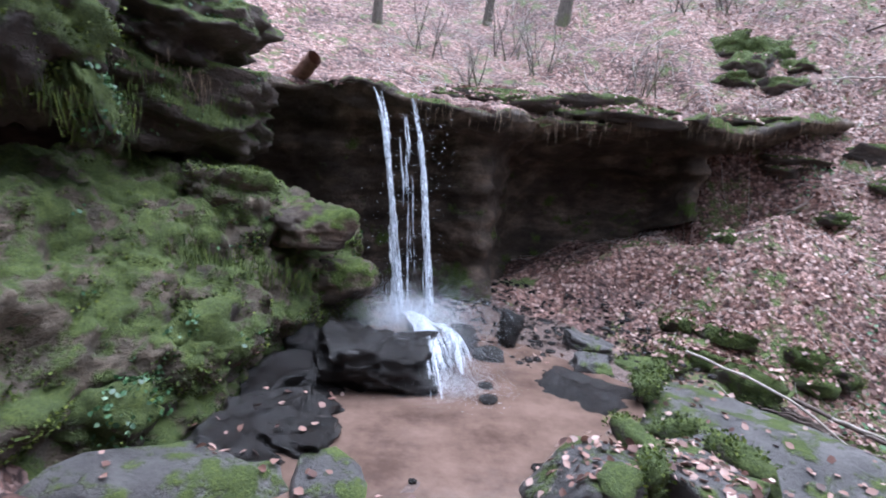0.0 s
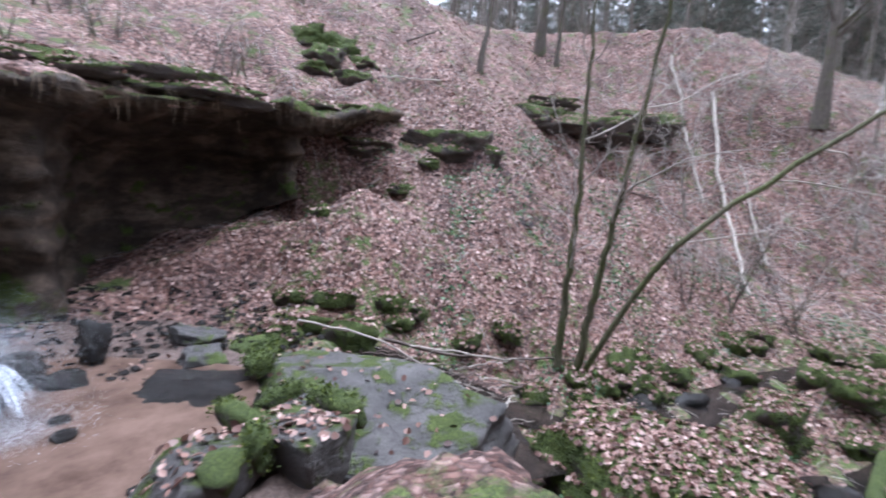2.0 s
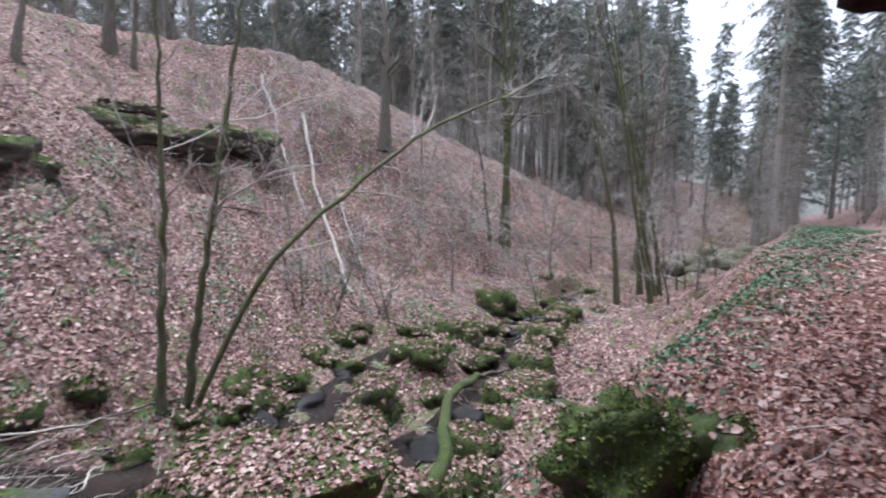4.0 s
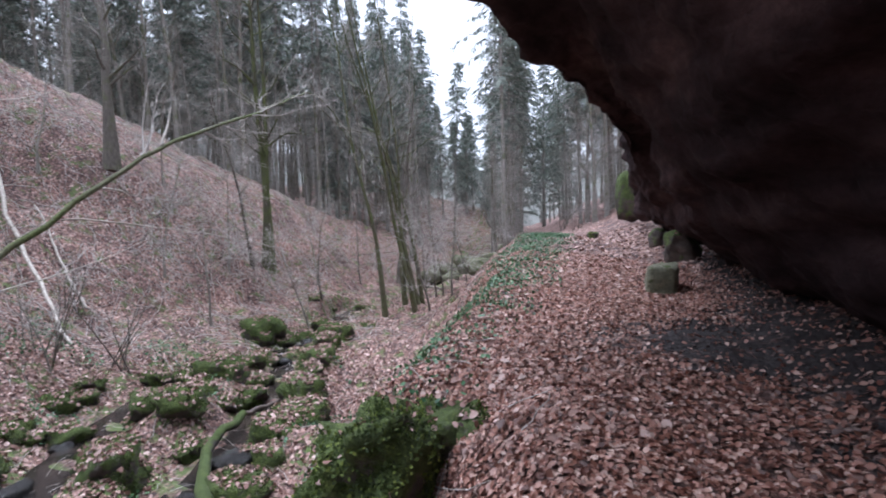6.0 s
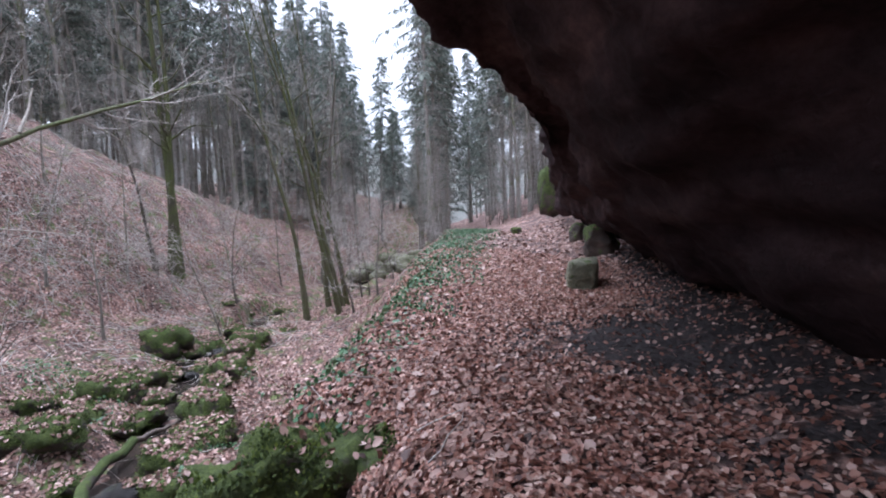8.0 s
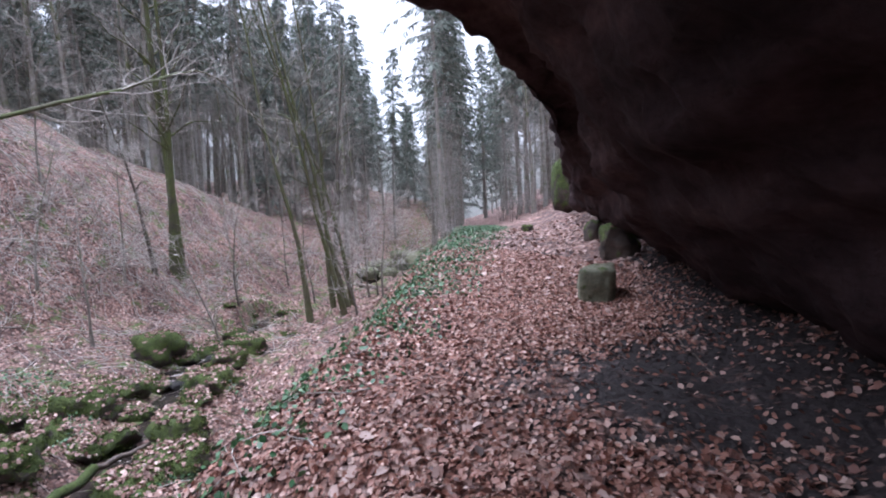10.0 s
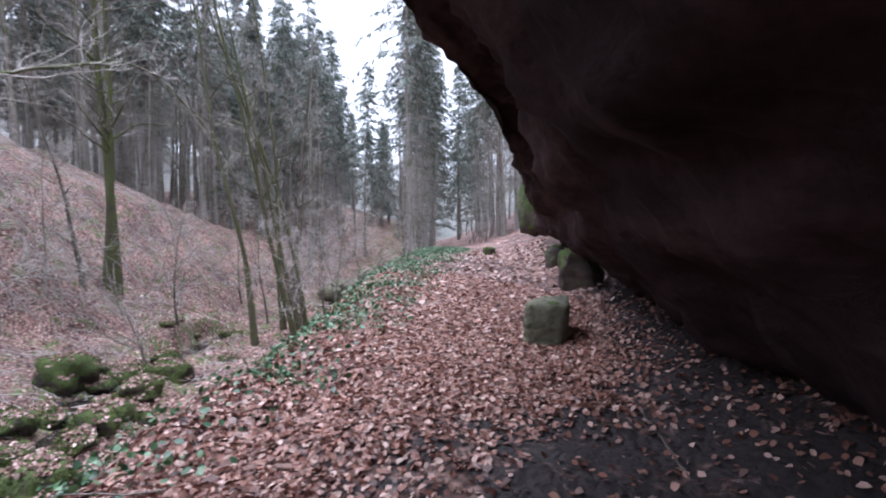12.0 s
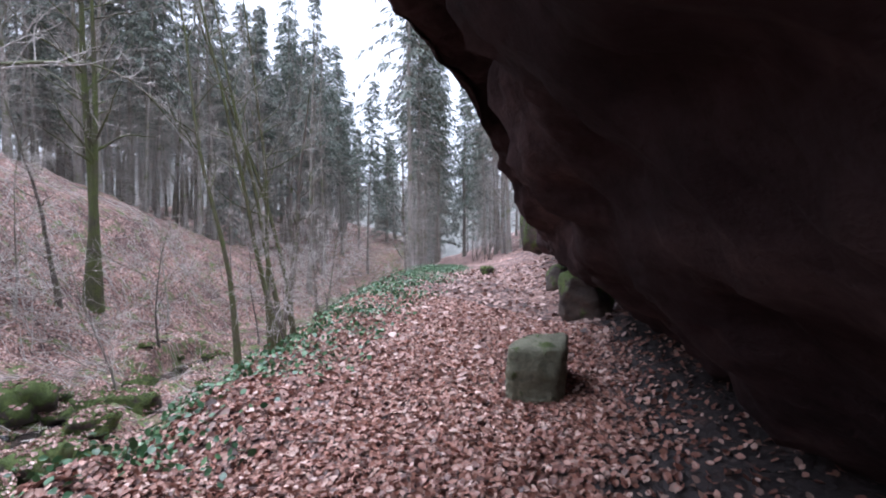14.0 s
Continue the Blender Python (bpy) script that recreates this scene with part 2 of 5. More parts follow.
# ---- lie of the land ----
# Lines of the plan, each point (x, y, z).
CREEK = [(-1.0, 8.4, -0.9), (0.2, 6.2, -1.05), (2.0, 6.6, -1.02), (3.4, 7.0, -1.10), (4.7, 6.5, -1.40), (5.9, 5.7, -1.95), (6.9, 4.6, -2.45), (8.0, 3.6, -2.65), (10.9, 3.0, -2.9),
         (14.5, 2.7, -3.0), (17.6, 0.9, -3.1), (20.6, -1.9, -3.25), (24.6, -3.8, -3.45), (29.8, -5.7, -3.75), (33.5, -9.6, -3.8), (44.0, -19.0, -3.8), (300.0, -165.0, -6.0)]
BROOK = [(8.3, 1.2, -2.75), (9.4, 0.75, -2.85), (12.6, -0.4, -3.0), (16.5, -1.2, -3.1), (20.6, -1.9, -3.25)]
PATH = [(-7.0, 1.0, 0.3), (-2.0, 0.6, 0.15), (0.0, 0.0, 0.05), (2.0, -2.1, 0.05), (4.0, -4.4, 0.08), (7.0, -7.0, 0.22), (10.1, -9.1, 0.46), (16.4, -12.9, 0.8),
        (27.0, -18.6, 0.55), (45.0, -29.0, 0.3), (300.0, -178.0, -2.0)]
GULLY = [(5.6, 5.6, -1.95), (5.5, 4.4, -2.0), (5.0, 3.3, -2.0), (4.7, 2.6, -1.9)]
# Foot of the steps in the land: behind the waterfall and under the rock ledges of the slope.
BROW = [(-9.0, 3.0), (-6.2, 6.4), (-3.5, 10.0), (-0.5, 11.0), (2.2, 12.3), (4.6, 12.4), (6.4, 11.9), (7.6, 11.4), (9.2, 10.75), (11.5, 9.8)]


def along(line, X, Y):
    """Distance to a line of the plan, its height there and the side (left of its course is positive)."""
    best, hz, sd = np.full(X.shape, 1e9), np.zeros(X.shape), np.ones(X.shape)
    for a, b in zip(line, line[1:]):
        dx, dy = b[0] - a[0], b[1] - a[1]
        k = np.clip(((X - a[0]) * dx + (Y - a[1]) * dy) / (dx * dx + dy * dy), 0, 1)
        d = np.hypot(X - a[0] - k * dx, Y - a[1] - k * dy)
        near = d < best
        best = np.where(near, d, best)
        if len(a) > 2:
            hz = np.where(near, a[2] + k * (b[2] - a[2]), hz)
        sd = np.where(near, np.sign(dx * (Y - a[1]) - dy * (X - a[0])), sd)
    return best, hz, sd


def ease(x, a, b):
    t = np.clip((x - a) / (b - a), 0, 1)
    return t * t * (3 - 2 * t)


def wave(X, Y, k, s):
    """Smooth unevenness out of crossing waves."""
    return (np.sin(k * (X * 0.87 + Y * 0.5) + s) + np.sin(k * 1.31 * (X * -0.42 + Y * 0.91) + 2.1 * s) + np.sin(k * 1.73 * (X * 0.71 - Y * 0.7) + 3.7 * s)) / 3


def blob_of(X, Y, x, y, r):
    return 1 - ease(np.hypot(X - x, Y - y), r * 0.5, r)


def height(X, Y):
    X, Y = np.asarray(X, float), np.asarray(Y, float)
    dc, zc, sc = along(CREEK, X, Y)
    db, zb, sb = along(BROOK, X, Y)
    dp, zp, sp = along(PATH, X, Y)
    half = 1.2 - 0.62 * ease(X, 1.8, 3.0)
    # between the creek and the path
    d_low = np.minimum(dc, db)
    z_low = np.where(dc < db, zc, zb)
    flat = 1.0 + 1.65 * ease(X, 4.3, 6.2) - 0.8 * ease(X, 14, 20)
    u, w = np.maximum(dp - flat, 0), np.maximum(d_low - half, 0)
    t = u / (u + w + 1e-6)
    south = zp + (z_low - zp) * (0.25 * t + 0.75 * ease(t, 0.0, 0.95 - 0.38 * ease(X, 3.5, 5.0)))
    south = south + 0.38 * np.exp(-((d_low - 1.3) / 0.6) ** 2) * ease(X, 10, 13) * ease(u, 0.5, 1.5)
    south = south + 0.35 * ease(d_low, 0.3, 1.6) * ease(u, 0.5, 2.5) * wave(X, Y, 1.7, 0.4)
    # beyond the path the bank climbs to the rock
    bank = zp + 0.26 * np.clip(dp - 0.7, 0, 4) + 0.45 * np.clip(dp - 4.7, 0, 14)
    z = np.where(sp > 0, south, bank)
    # the slope north of the creek
    keen = 1.0 - 0.72 * ease(X, 33, 62)
    toe = 3.6 * ease(X, 15, 23) - 2.6 * ease(X, 25, 29)
    d = np.maximum(dc - half, 0)
    v = np.maximum(d - 1.0 - toe, 0)
    rise = 0.45 * np.minimum(d, 1.0) + 0.30 * np.clip(d - 1.0, 0, toe) + (0.84 + 0.30 * ease(X, 20, 30)) * np.clip(v, 0, 7) + 0.80 * np.clip(v - 7, 0, 13) + 0.08 * np.clip(v - 20, 0, 60)
    rise = rise * (1 - 0.90 * (1 - ease(X, 3.0, 5.6)) * (1 - ease(d, 0.9, 3.4))) + 0.75 * ease(d, 0.6, 2.4) * (1 - ease(d, 3.5, 9.0)) * ease(X, 4.2, 6.0) * (1 - ease(X, 5.5, 8.5))
    north = zc + rise * keen + 0.22 * ease(d, 1, 5) * wave(X, Y, 0.8, 1.3) + 0.20 * ease(d, 2, 6) * wave(X, Y, 1.25, 4.1) + 0.10 * ease(d, 1.5, 4) * wave(X, Y, 3.1, 0.8) + 0.4 * ease(d, 8, 20) * wave(X, Y, 0.31, 2.2)
    north = north + 0.14 * np.clip(np.hypot(X - 2, Y + 2) - 46, 0, 60) * ease(X, 30, 55)
    z = np.where((sc > 0), north, z)
    # floor of the cave
    cave = -0.22 + 0.31 * (X - 2.7)
    z = np.where((X > 0.2) & (X < 6.4) & (Y > 8.5), z + (np.minimum(z, cave) - z) * ease(Y, 8.5, 9.8) * (1 - ease(Y, 12.5, 15.0)) * (1 - ease(X, 5.6, 6.4)), z)
    # plateau above the falls
    dw, _, sw = along(BROW, X, Y)
    top = 3.0 + 0.50 * dw + 0.15 * wave(X, Y, 0.9, 0.2)
    up = ease(dw, 0.0, 0.35) * (sw > 0) * (1 - ease(X, 7.0, 9.5))
    z = np.where(Y > 2.5, z + (0.5 * (top + z + np.sqrt((top - z) ** 2 + 1.2)) - z) * up, z)
    # hollows under the ledges of the slope
    for hx, hy, hr, hd in ((10.2, 10.0, 1.0, 0.75), (11.2, 9.6, 0.8, 0.6), (6.6, 10.7, 1.7, 1.9), (7.6, 10.0, 0.9, 0.6), (16.4, 11.0, 1.1, 0.9), (18.3, 10.1, 1.2, 0.9), (22.2, 9.4, 1.2, 0.8)):
        z = z - hd * (1 - ease(np.hypot(X - hx, (Y - hy) * 1.3), hr * 0.35, hr))
    # bed of the pool
    pool = np.hypot((X + 0.58) / 2.72, (Y - 4.87) / 2.39)
    z = np.where(pool < 1.7, np.minimum(z, -1.08 + 0.16 * ease(pool, 0.6, 0.95) + 2.6 * ease(pool, 0.98, 1.7)), z)
    # hollow behind the boulder at the path's edge
    z = z - 0.75 * (1 - ease(np.hypot(X - 3.95, Y + 1.0), 0.3, 1.5))
    # undercut bank where the creek bends
    z = z + 0.9 * ease(dc, 0.55, 0.95) * (1 - ease(dc, 1.0, 4.5)) * (sc > 0) * blob_of(X, Y, 29.6, -4.6, 3.6)
    # bed of the slab and the gully between it and the mossy block
    z = np.minimum(z, -1.45 + 2.5 * ease(np.hypot((X - 3.4) / 1.35, (Y - 4.5) / 2.3), 0.8, 1.6) + 9.0 * (np.hypot(X - 3.4, Y - 4.5) > 4))
    dg, _, _ = along(GULLY, X, Y)
    z = np.minimum(z, -2.0 + 1.1 * np.clip(dg - 0.4, 0, 9) + 9.0 * (dg > 2.2))
    loose = ease(dp, 1.0, 2.4)
    z = z + (0.035 + 0.06 * loose) * wave(X, Y, 4.3, 0.9) + 0.025 * wave(X, Y, 11.0, 0.3) + 0.12 * loose * ease(d_low, 0.3, 1.5) * wave(X, Y, 2.1, 2.9)
    return z


def H(x, y):
    return float(height(np.array([x]), np.array([y]))[0])


# ---- building helpers ----
def part(name, bm, material, parent=None, label="", smooth=True):
    me = bpy.data.meshes.new(name)
    bm.to_mesh(me)
    bm.free()
    return mesh_object(name, me, material, parent, label, smooth)


def mesh_object(name, me, material, parent=None, label="", smooth=True):
    me.materials.append(material)
    if smooth:
        me.polygons.foreach_set("use_smooth", [True] * len(me.polygons))
    ob = new(name, me)
    if parent:
        ob.parent = parent
    if label:
        ob["label"] = label
    return ob


def pydata(name, verts, faces, material, parent=None, label="", smooth=True):
    me = bpy.data.meshes.new(name)
    me.from_pydata([tuple(v) for v in verts], [], [tuple(f) for f in faces])
    me.update()
    return mesh_object(name, me, material, parent, label, smooth)


def quads(name, V, material, parent=None, label="", smooth=False):
    """One mesh out of many four-cornered pieces, V of shape (n, 4, 3)."""
    n = len(V)
    me = bpy.data.meshes.new(name)
    me.vertices.add(n * 4), me.loops.add(n * 4), me.polygons.add(n)
    me.vertices.foreach_set("co", np.asarray(V, np.float32).ravel())
    me.loops.foreach_set("vertex_index", np.arange(n * 4))
    me.polygons.foreach_set("loop_start", np.arange(0, n * 4, 4))
    me.update(calc_edges=True)
    return mesh_object(name, me, material, parent, label, smooth)


def empty(name, m=None):
    ob = new(name)
    if m is not None:
        ob.matrix_world = m
    return ob


# ---- ground ----
def axis(lo, a, b, hi, fine):
    """Grid lines: fine from a to b, growing wider towards lo and hi."""
    out = list(np.arange(a, b, fine))
    s, x = fine, b
    while x < hi:
        out.append(x)
        s = min(s * 1.09, 9.0)
        x += s
    s, x = fine, a - fine
    while x > lo:
        out.insert(0, x)
        s = min(s * 1.09, 9.0)
        x -= s
    return np.array(out)


def blob(X, Y, x, y, r, soft=0.6):
    return 1 - ease(np.hypot(X - x, Y - y), r * (1 - soft), r)


CAVEFOOT = [(0.2, 9.6), (1.6, 10.0), (2.8, 10.3), (4.2, 10.3), (5.4, 9.9)]
FOOT = [(-1.0, -4.4), (2.3, -4.8), (4.4, -6.5), (6.1, -8.0), (8.3, -9.7)]


def build_ground():
    gx, gy = axis(-400, -5, 33, 500, 0.13), axis(-400, -11, 13, 500, 0.13)
    X, Y = np.meshgrid(gx, gy, indexing="ij")
    Z = height(X, Y)
    far = np.hypot(X, Y)
    nx, ny = X.shape
    i = np.arange(nx * ny).reshape(nx, ny)
    F = np.stack([i[:-1, :-1], i[1:, :-1], i[1:, 1:], i[:-1, 1:]], -1).reshape(-1, 4)
    me = bpy.data.meshes.new("ground")
    me.vertices.add(nx * ny), me.loops.add(len(F) * 4), me.polygons.add(len(F))
    me.vertices.foreach_set("co", np.stack([X, Y, Z], -1).astype(np.float32).ravel())
    me.loops.foreach_set("vertex_index", F.ravel())
    me.polygons.foreach_set("loop_start", np.arange(0, len(F) * 4, 4))
    me.update(calc_edges=True)
    dc, _, sc = along(CREEK, X, Y)
    db, _, _ = along(BROOK, X, Y)
    dp, _, sp = along(PATH, X, Y)
    low = np.minimum(dc, db)
    mud_and_shade = 0.75 * (1 - ease(low, 0.3, 0.7)) + 1.1 * blob(X, Y, 5.2, -5.0, 1.9, 0.85) + 0.75 * blob(X, Y, 11.4, 8.5, 2.2) + 0.7 * blob(X, Y, 20.2, 1.3, 2.0) + 0.5 * blob(X, Y, 8.2, 8.2, 1.0)
    # The FOOT strip and the blob by the cliff paint the overhang's shade.
    mud_and_shade = mud_and_shade * 0.7 + 0.35 * blob(X, Y, 6.3, 9.2, 0.9) + 0.75 * blob(X, Y, 5.0, -7.6, 2.6, 0.7) + 0.10 + 0.85 * (1 - ease(along(FOOT, X, Y)[0], 0.2, 2.0 - 1.0 * ease(X, 5.0, 6.8)))
    moss = 0.42 + 0.45 * (1 - ease(along(CAVEFOOT, X, Y)[0], 0.05, 0.5)) + 0.14 * (1 - ease(low, 0.8, 3.0)) - 0.2 * blob(X, Y, 2.4, 10.2, 2.6) - 0.3 * (sp < 0) - 0.25 * (1 - ease(dp, 1.5, 3.0))
    sand = 0.95 * np.maximum(blob(X, Y, 1.0, 5.4, 3.2, 0.35), blob(X, Y, 1.6, 7.4, 1.9, 0.3)) * (Z < -0.5) * ease(along(CAVEFOOT, X, Y)[0], 0.1, 0.7) + 0.25 * (1 - ease(low, 0.2, 0.6))
    col = np.stack([np.clip(mud_and_shade, 0, 1), np.clip(moss, 0, 1), np.clip(sand, 0, 1), np.ones_like(mud_and_shade)], -1)
    a = me.attributes.new("zones", "FLOAT_COLOR", "POINT")
    a.data.foreach_set("color", col.astype(np.float32).ravel())
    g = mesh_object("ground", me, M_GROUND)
    tagged(g, "woodland floor under fallen beech leaves, muddy earth and moss, cliff shade painted in", "ground", kind="structure")


build_ground()


# ---- rock ----
def roughen(p, seed, size, amount, layers=0.0):
    q = p * (1.0 / size) + Vector((seed * 7.3, seed * 3.1, seed * 5.7))
    v = noise.fractal(q, 0.9, 2.1, 4) * amount
    if layers:
        v += layers * noise.noise(Vector((q.x * 0.25, q.y * 0.25, p.z * 2.6 + seed)))
    return v


def boulder_mesh(size, seed, square=0.5, rough=0.16, detail=3, flat=0.0):
    """A weathered block: a ball squared off to a box, broken by planes and roughened."""
    bm = bmesh.new()
    bmesh.ops.create_icosphere(bm, subdivisions=detail, radius=1.0)
    rnd = random.Random(seed)
    cuts = [(Vector((rnd.gauss(0, 1), rnd.gauss(0, 1), rnd.gauss(0, 0.6))).normalized(), rnd.uniform(0.62, 0.9)) for _ in range(7)]
    for v in bm.verts:
        p = v.co.copy()
        big = max(abs(p.x), abs(p.y), abs(p.z))
        p = p * (1 - square) + (p / big) * square * 0.86
        for nrm, lim in cuts:
            over = p.dot(nrm) - lim
            if over > 0:
                p -= nrm * over * 0.85
        p += p.normalized() * (roughen(p, seed, 0.55, rough) + roughen(p, seed + 9, 0.16, rough * 0.3))
        if flat and p.z > flat:
            p.z = flat + (p.z - flat) * 0.25
        v.co = (p.x * size[0], p.y * size[1], p.z * size[2])
    return bm


def boulder(name, at, size, turn, seed, material, label, square=0.5, rough=0.16, detail=3, group="", tilt=(0, 0), flat=0.0, category="rock"):
    ob = part(name, boulder_mesh(size, seed, square, rough, detail, flat), material)
    ob.matrix_world = pose(*at, tilt[0], tilt[1], turn)
    return tagged(ob, label, category, group)


def loft(name, sections, material, label, across=60, seed=1, amount=0.25, layers=0.12, size=1.2, kind="", category="cliff", closed=False):
    """A rock face through cross-sections; every section is a row of the same number of points."""
    S = [[Vector(p) for p in s] for s in sections]
    m = len(S[0])

    def curve(pts, k, steps):
        x = k * (len(pts) - 1)
        i = min(int(x), len(pts) - 2)
        f = x - i
        a, b = pts[max(i - 1, 0)], pts[i]
        c, d = pts[i + 1], pts[min(i + 2, len(pts) - 1)]
        return 0.5 * (2 * b + (c - a) * f + (2 * a - 5 * b + 4 * c - d) * f * f + (3 * b - a - 3 * c + d) * f ** 3)

    rows = across
    cols = 22 * (m - 1)
    grid = []
    for r in range(rows + 1):
        k = r / rows
        line = [curve([s[j] for s in S], k, rows) for j in range(m)]
        grid.append([curve(line, c / cols, cols) for c in range(cols + 1)])
    verts = []
    for r in range(rows + 1):
        for c in range(cols + 1):
            p = grid[r][c]
            du = grid[min(r + 1, rows)][c] - grid[max(r - 1, 0)][c]
            dv = grid[r][min(c + 1, cols)] - grid[r][max(c - 1, 0)]
            nn = du.cross(dv)
            nn = nn.normalized() if nn.length > 1e-9 else Vector((0, 0, 1))
            verts.append(p + nn * (roughen(p, seed, size, amount, layers) + roughen(p, seed + 4, size * 0.22, amount * 0.34) + roughen(p, seed + 8, size * 0.07, amount * 0.10)))
    w = cols + 1
    faces = [(r * w + c, r * w + c + 1, (r + 1) * w + c + 1, (r + 1) * w + c) for r in range(rows) for c in range(cols)]
    ob = pydata(name, verts, faces, material)
    return tagged(ob, label, category, kind=kind)


# Overhanging sandstone cliff beside the path: foot, belly, lip, brow and back of each section.
OVERHANG = [
    [(-9.0, -2.0, 0.4), (-8.0, -1.5, 2.4), (-6.8, 0.0, 4.6), (-6.4, 0.8, 6.0), (-7.0, 0.0, 8.0), (-12, -4, 9)],
    # Next two lips are unseen, pushed forward to shade the ground below.
    [(-4.0, -3.2, 0.5), (-3.2, -2.2, 2.8), (-2.2, -0.4, 5.1), (-1.8, 1.4, 6.2), (-2.2, 0.4, 8.0), (-6, -7, 9)],
    [(-0.4, -4.8, 0.4), (0.7, -3.3, 2.9), (1.7, -1.2, 5.1), (2.2, 0.7, 6.2), (2.0, -0.3, 8.0), (-2, -9, 9)],
    [(1.9, -5.2, 0.2), (2.8, -4.1, 2.2), (4.3, -2.6, 4.6), (5.0, -1.3, 5.5), (5.0, -2.0, 8.0), (1, -10, 9)],
    [(4.0, -6.8, 0.2), (5.0, -5.8, 1.8), (5.9, -4.6, 3.9), (6.5, -3.1, 4.6), (6.5, -3.6, 8.5), (3, -11, 10)],
    [(5.7, -8.4, 0.3), (6.7, -7.4, 1.5), (7.0, -6.7, 3.1), (7.08, -5.3, 3.85), (7.5, -4.9, 8.5), (5, -12, 10)],
    [(8.2, -10.0, 0.7), (8.9, -9.1, 1.4), (8.3, -7.75, 2.5), (7.2, -6.0, 3.72), (8.0, -6.2, 8.5), (7, -13, 10)],
    [(9.8, -10.7, 1.0), (9.6, -10.0, 1.6), (9.4, -9.2, 2.3), (8.6, -7.6, 3.9), (10.2, -8.4, 8.5), (9, -14, 10)],
    [(11.5, -12.0, 1.2), (11.4, -11.2, 1.8), (11.2, -10.2, 2.7), (11.4, -10.2, 4.6), (12.5, -10.8, 8.5), (12, -15, 10)],
    [(16.0, -15.0, 1.5), (15.8, -14.6, 2.4), (15.8, -14.4, 3.4), (16.0, -14.6, 5.0), (17, -15.5, 8.5), (17, -19, 10)],
]
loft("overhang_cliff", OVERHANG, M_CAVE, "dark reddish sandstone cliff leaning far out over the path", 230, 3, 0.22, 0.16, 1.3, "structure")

# Rock wall of the waterfall and its cave: floor, back, roof, lip, brow of each section.
FALLS = [
    [(-7.0, 3.2, -1.0), (-7.4, 3.4, 1.0), (-6.6, 3.4, 2.6), (-5.4, 3.2, 3.2), (-5.85, 3.65, 3.32), (-7.2, 5.0, 2.7)],
    [(-5.6, 6.2, -1.2), (-5.8, 6.8, 1.0), (-5.0, 6.6, 2.6), (-4.0, 6.0, 2.9), (-4.45, 6.45, 3.02), (-5.8, 7.8, 2.4)],
    [(-3.8, 8.6, -1.4), (-3.9, 9.2, 0.8), (-3.4, 8.8, 2.2), (-2.8, 8.2, 2.8), (-3.25, 8.65, 2.92), (-4.6, 10.0, 2.3)],
    [(-2.0, 9.3, -1.5), (-2.0, 9.5, 0.6), (-1.9, 9.2, 2.2), (-1.6, 8.4, 2.95), (-1.6, 9.0, 3.07), (-1.6, 10.8, 2.45)],
    [(-0.4, 9.7, -1.5), (-0.4, 9.9, 0.6), (-0.4, 9.4, 2.1), (-0.5, 8.4, 2.72), (-0.5, 9.0, 2.84), (-0.5, 10.8, 2.22)],
    [(0.9, 9.3, -1.3), (0.95, 9.3, 0.5), (0.9, 9.1, 2.0), (0.8, 8.5, 2.6), (0.8, 9.1, 2.72), (0.8, 10.9, 2.1)],
    [(1.7, 11.4, -1.0), (1.6, 11.7, 0.4), (1.6, 11.1, 1.9), (1.8, 9.35, 2.60), (1.8, 9.8, 2.72), (1.7, 11.2, 2.05)],
    [(3.3, 12.1, -0.3), (3.3, 12.3, 0.9), (3.2, 11.7, 2.2), (3.2, 9.85, 2.68), (3.2, 10.4, 2.80), (3.0, 11.6, 2.1)],
    [(4.8, 11.9, 0.4), (4.9, 12.1, 1.3), (4.8, 11.5, 2.3), (5.0, 10.1, 2.91), (5.0, 10.6, 3.03), (4.8, 12.0, 2.35)],
    [(5.5, 10.7, 0.9), (5.6, 10.9, 1.6), (5.5, 10.6, 2.3), (5.4, 10.0, 2.8), (5.4, 10.6, 2.92), (5.4, 12.4, 2.3)],
    [(6.4, 12.0, 0.8), (6.5, 12.3, 1.5), (6.4, 11.9, 2.3), (6.4, 10.35, 2.75), (6.4, 10.9, 2.9), (6.4, 12.6, 2.4)],
    [(7.5, 11.4, 1.4), (7.6, 11.8, 2.0), (7.5, 11.5, 2.7), (7.5, 10.5, 3.1), (7.5, 11.1, 3.22), (7.5, 12.9, 2.6)],
    [(9.4, 11.6, 2.4), (9.4, 12.0, 2.9), (9.4, 11.9, 3.2), (9.3, 11.6, 3.3), (9.3, 12.2, 3.42), (9.3, 14.0, 2.8)],
]
loft("waterfall_cliff", FALLS, M_FALLS, "dark wet sandstone wall with a cave under its lip", 130, 5, 0.20, 0.14, 1.1, "structure")

# leaf-covered bank on top of the lip
BANK = []
for sec in FALLS:
    x, y, z = sec[3]
    kx, ky = (-0.7, 0.7) if x < -2.5 else (0.0, 1.0)
    BANK.append([(x + kx * d, y + ky * d, z + h) for d, h in ((0.18, -0.05), (0.3, 0.16), (0.9, 0.30), (1.8, 0.46), (2.9, 0.60), (4.2, 0.55))])
loft("leaf_bank", BANK, M_GROUND, "leafy earth bank on top of the rock lip", 110, 8, 0.10, 0.0, 0.9, "structure", "ground")

# ---- water ----
def sheet(name, pts, z, material, label, kind="structure"):
    bm = bmesh.new()
    bm.faces.new([bm.verts.new((x, y, z)) for x, y in pts])
    ob = part(name, bm, material)
    return tagged(ob, label, "water", kind=kind)


